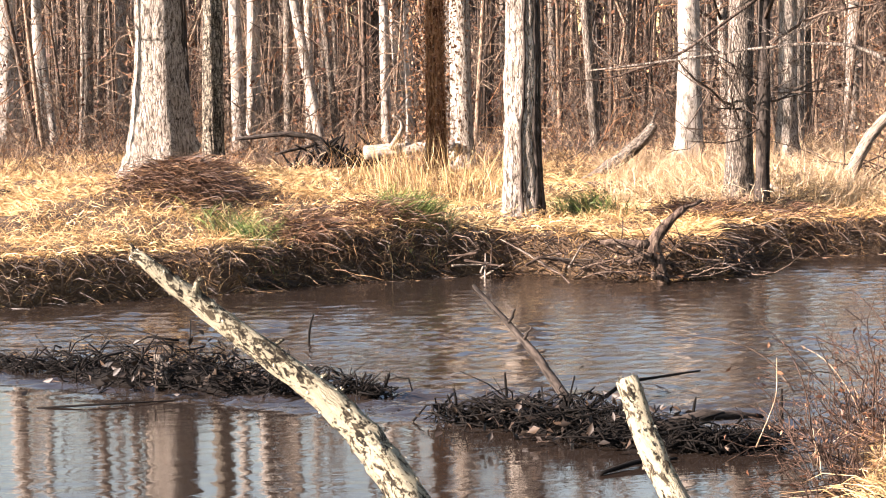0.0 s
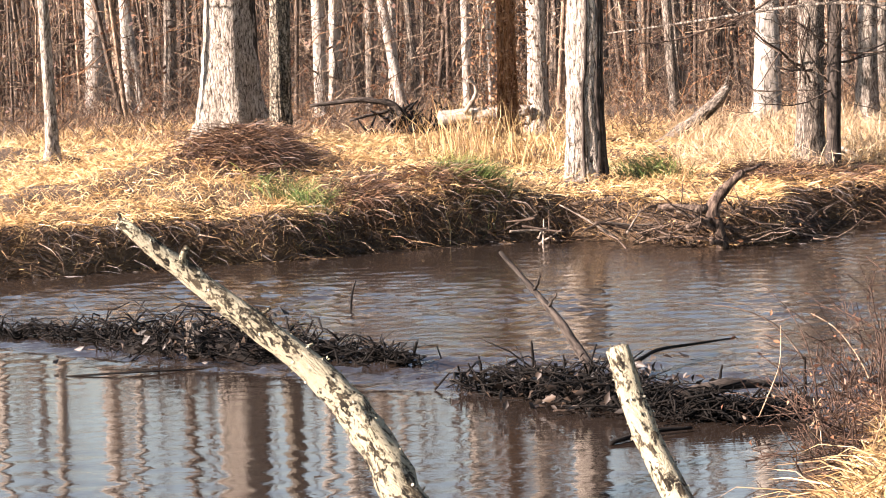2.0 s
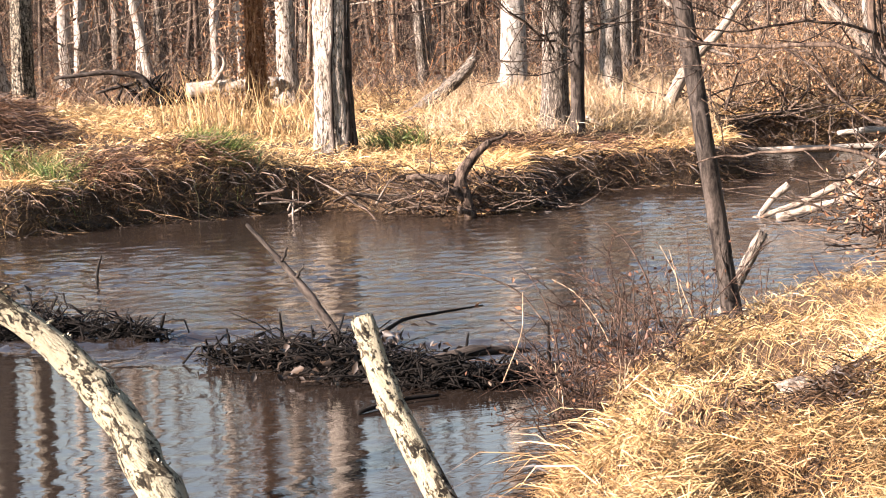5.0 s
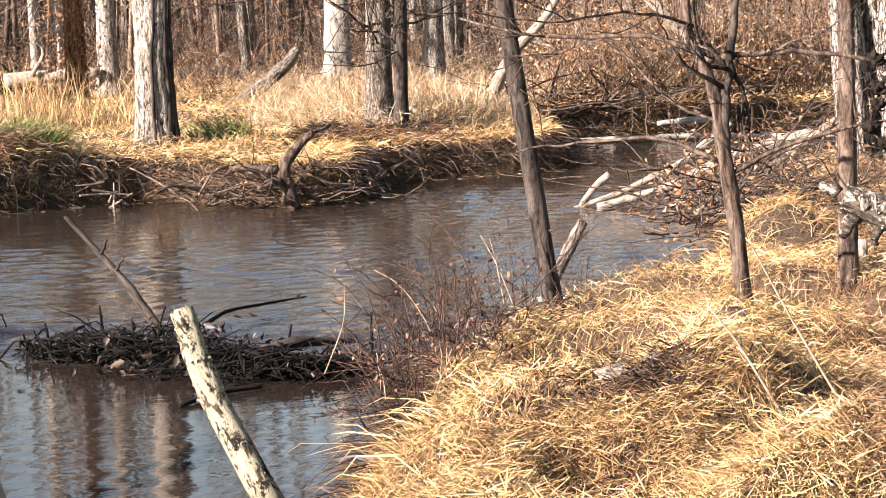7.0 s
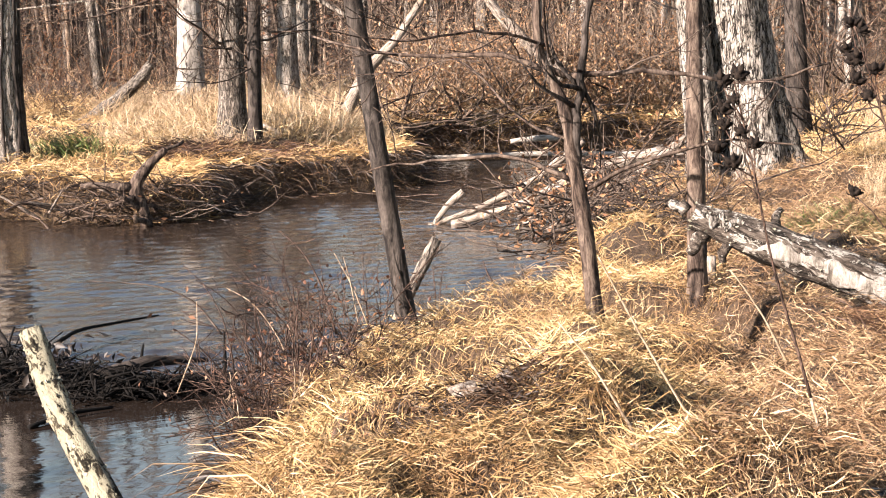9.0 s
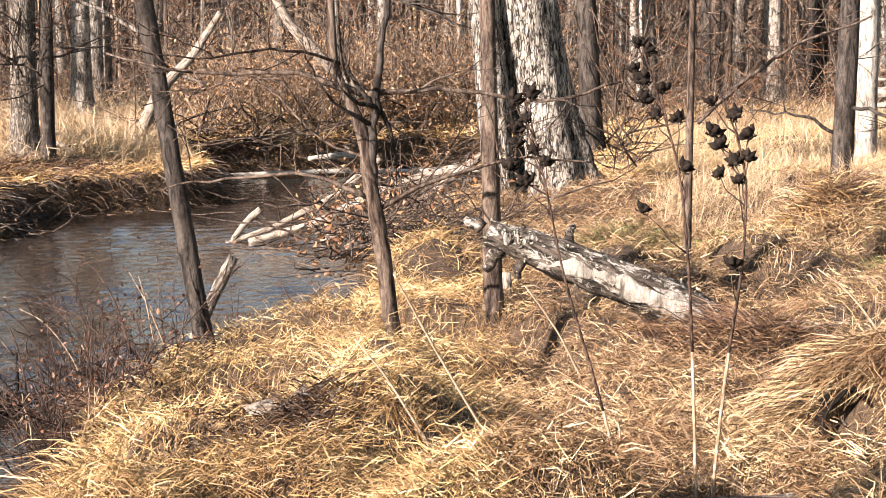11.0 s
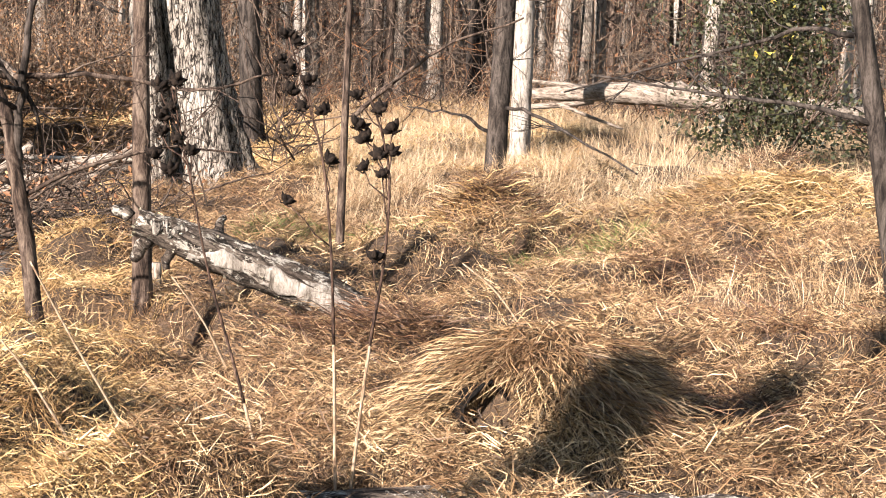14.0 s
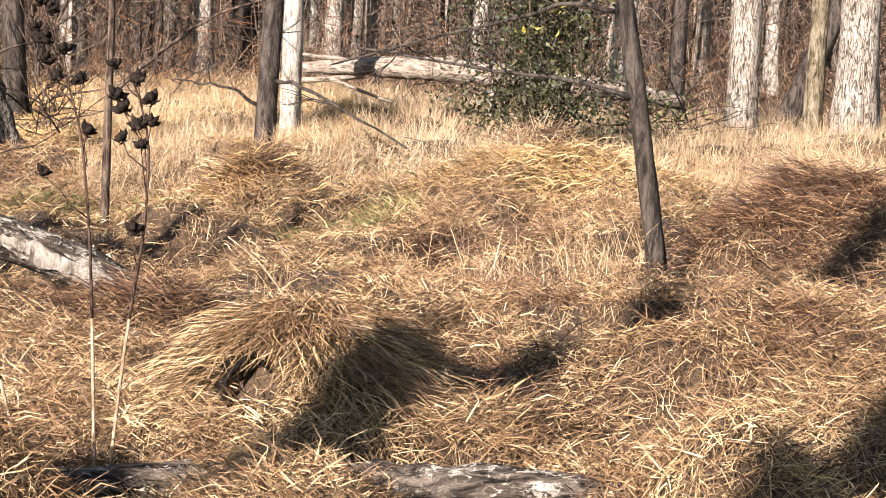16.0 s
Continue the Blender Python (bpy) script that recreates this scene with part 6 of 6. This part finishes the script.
limb(crook, [(5.20, 7.60, 1.75), (4.95, 7.8, 1.86), (4.60, 8.1, 1.84), (4.25, 8.4, 1.95)], 0.017, 0.005, BARK_BROWN, 5)
limb(crook, [(5.22, 7.58, 1.75), (5.5, 7.4, 1.78), (5.9, 7.1, 1.70), (6.2, 6.9, 1.8)], 0.016, 0.005, BARK_BROWN, 5)
limb(crook, [(5.23, 7.57, 1.25), (5.0, 7.75, 1.38), (4.7, 8.0, 1.36), (4.45, 8.2, 1.30)], 0.013, 0.004, BARK_BROWN, 4)
limb(crook, [(5.25, 7.56, 1.2), (5.5, 7.4, 1.35), (5.85, 7.2, 1.45), (6.1, 7.0, 1.42)], 0.012, 0.004, BARK_BROWN, 4)
for k in range(4):
    h, a = w.uniform(1.35, 2.3), w.uniform(0, 2 * np.pi)
    p = np.array([5.2 - 0.25 * (h - 1.6), 7.6 + 0.12 * (h - 1.6), h])
    d = np.array([math.cos(a), math.sin(a) * 0.7, 0.25])
    limb(crook, [p, p + d * 0.35, p + d * 0.8 + (0, 0, w.normal(0, 0.12)), p + d * 1.25 + (0, 0, w.normal(0, 0.15))], 0.009, 0.003, BARK_BROWN, 5)
limb(ctree, [(4.98, 9.4, 2.0), (4.6, 9.7, 2.25), (4.1, 10.1, 2.2), (3.4, 10.6, 2.1)], 0.014, 0.004, BARK_GREY, 5)

# long boughs of the dark tree on the far bank
limb(dtree, [(8.98, 21.15, 2.97), (7.87, 21.05, 2.25), (7.04, 21.1, 2.0), (6.15, 21.1, 1.95)], 0.022, 0.006, BARK_BROWN, 6)
limb(dtree, [(9.05, 21.1, 2.40), (9.42, 20.6, 2.71), (10.1, 19.9, 2.84)], 0.020, 0.008, BARK_BROWN, 5)

# rust-coloured vine tangle on the shaggy trunk, and the evergreen bush
brush_heap("vine_tangle", (11.75, 13.75, 0.62), (0.16, 0.2, 1.5), 60, BARK_BROWN, "brown tangle of dead vines beside a trunk", w, 0, None, "", 2.0, (0.4, 1.1))


def evergreen(x, y, wide, tall):
    z = drop_to_ground(x, y)
    ob = thing("evergreen_bush", (x, y, z), "dark green evergreen bush with a few yellow leaves", "bush")
    for k in range(9):
        t = Tubes()
        sprout(t, (w.normal(0, 0.1), w.normal(0, 0.1), -0.05), (w.normal(0, 0.35), w.normal(0, 0.35), 1), tall * w.uniform(0.7, 1.0), 0.018, 0, w, kids=5, thin=0.004)
        linked("stem", t.mesh("stem"), BARK_BROWN, ob)
    n = 190
    cl = np.stack([w.normal(0, wide * 0.24, n), w.normal(0, wide * 0.24, n), w.uniform(0.25, tall, n)], 1)
    cs = np.repeat(cl, 55, axis=0) + w.normal(0, 0.12, (n * 55, 3))
    u = w.standard_normal(cs.shape)
    u /= np.linalg.norm(u, axis=1, keepdims=True)
    q = np.cross(u, w.standard_normal(cs.shape))
    q /= np.linalg.norm(q, axis=1, keepdims=True)
    s = w.uniform(0.018, 0.034, (len(cs), 1))
    v = np.stack([cs - u * s, cs + q * s * 0.55, cs + u * s, cs - q * s * 0.55], 1).reshape(-1, 3)
    f = (np.arange(len(cs))[:, None, None] * 4 + np.array([[0, 1, 2], [0, 2, 3]])[None]).reshape(-1, 3)
    lf = linked("leaves", mesh_np("leaves", v, f), HOLLY_GREEN, ob)
    lf["kind"] = "stuff"
    yl = leaves("yellow_leaves", (-0.2, -0.25, tall * 0.75), (0.25, 0.2, 0.3), 34, (0.03, 0.055), LEAF_YELLOW, "", w)
    yl.parent = ob
    yl["label"] = "scattered yellow leaves"
    yl["kind"] = "stuff"


evergreen(15.55, 11.0, 1.45, 2.2)
brush_heap("low_bush", (17.9, 11.1, 0.75), (0.6, 0.6, 0.4), 60, TWIG, "low bush with yellow-green leaves", w, 220, GRASS_GREEN)
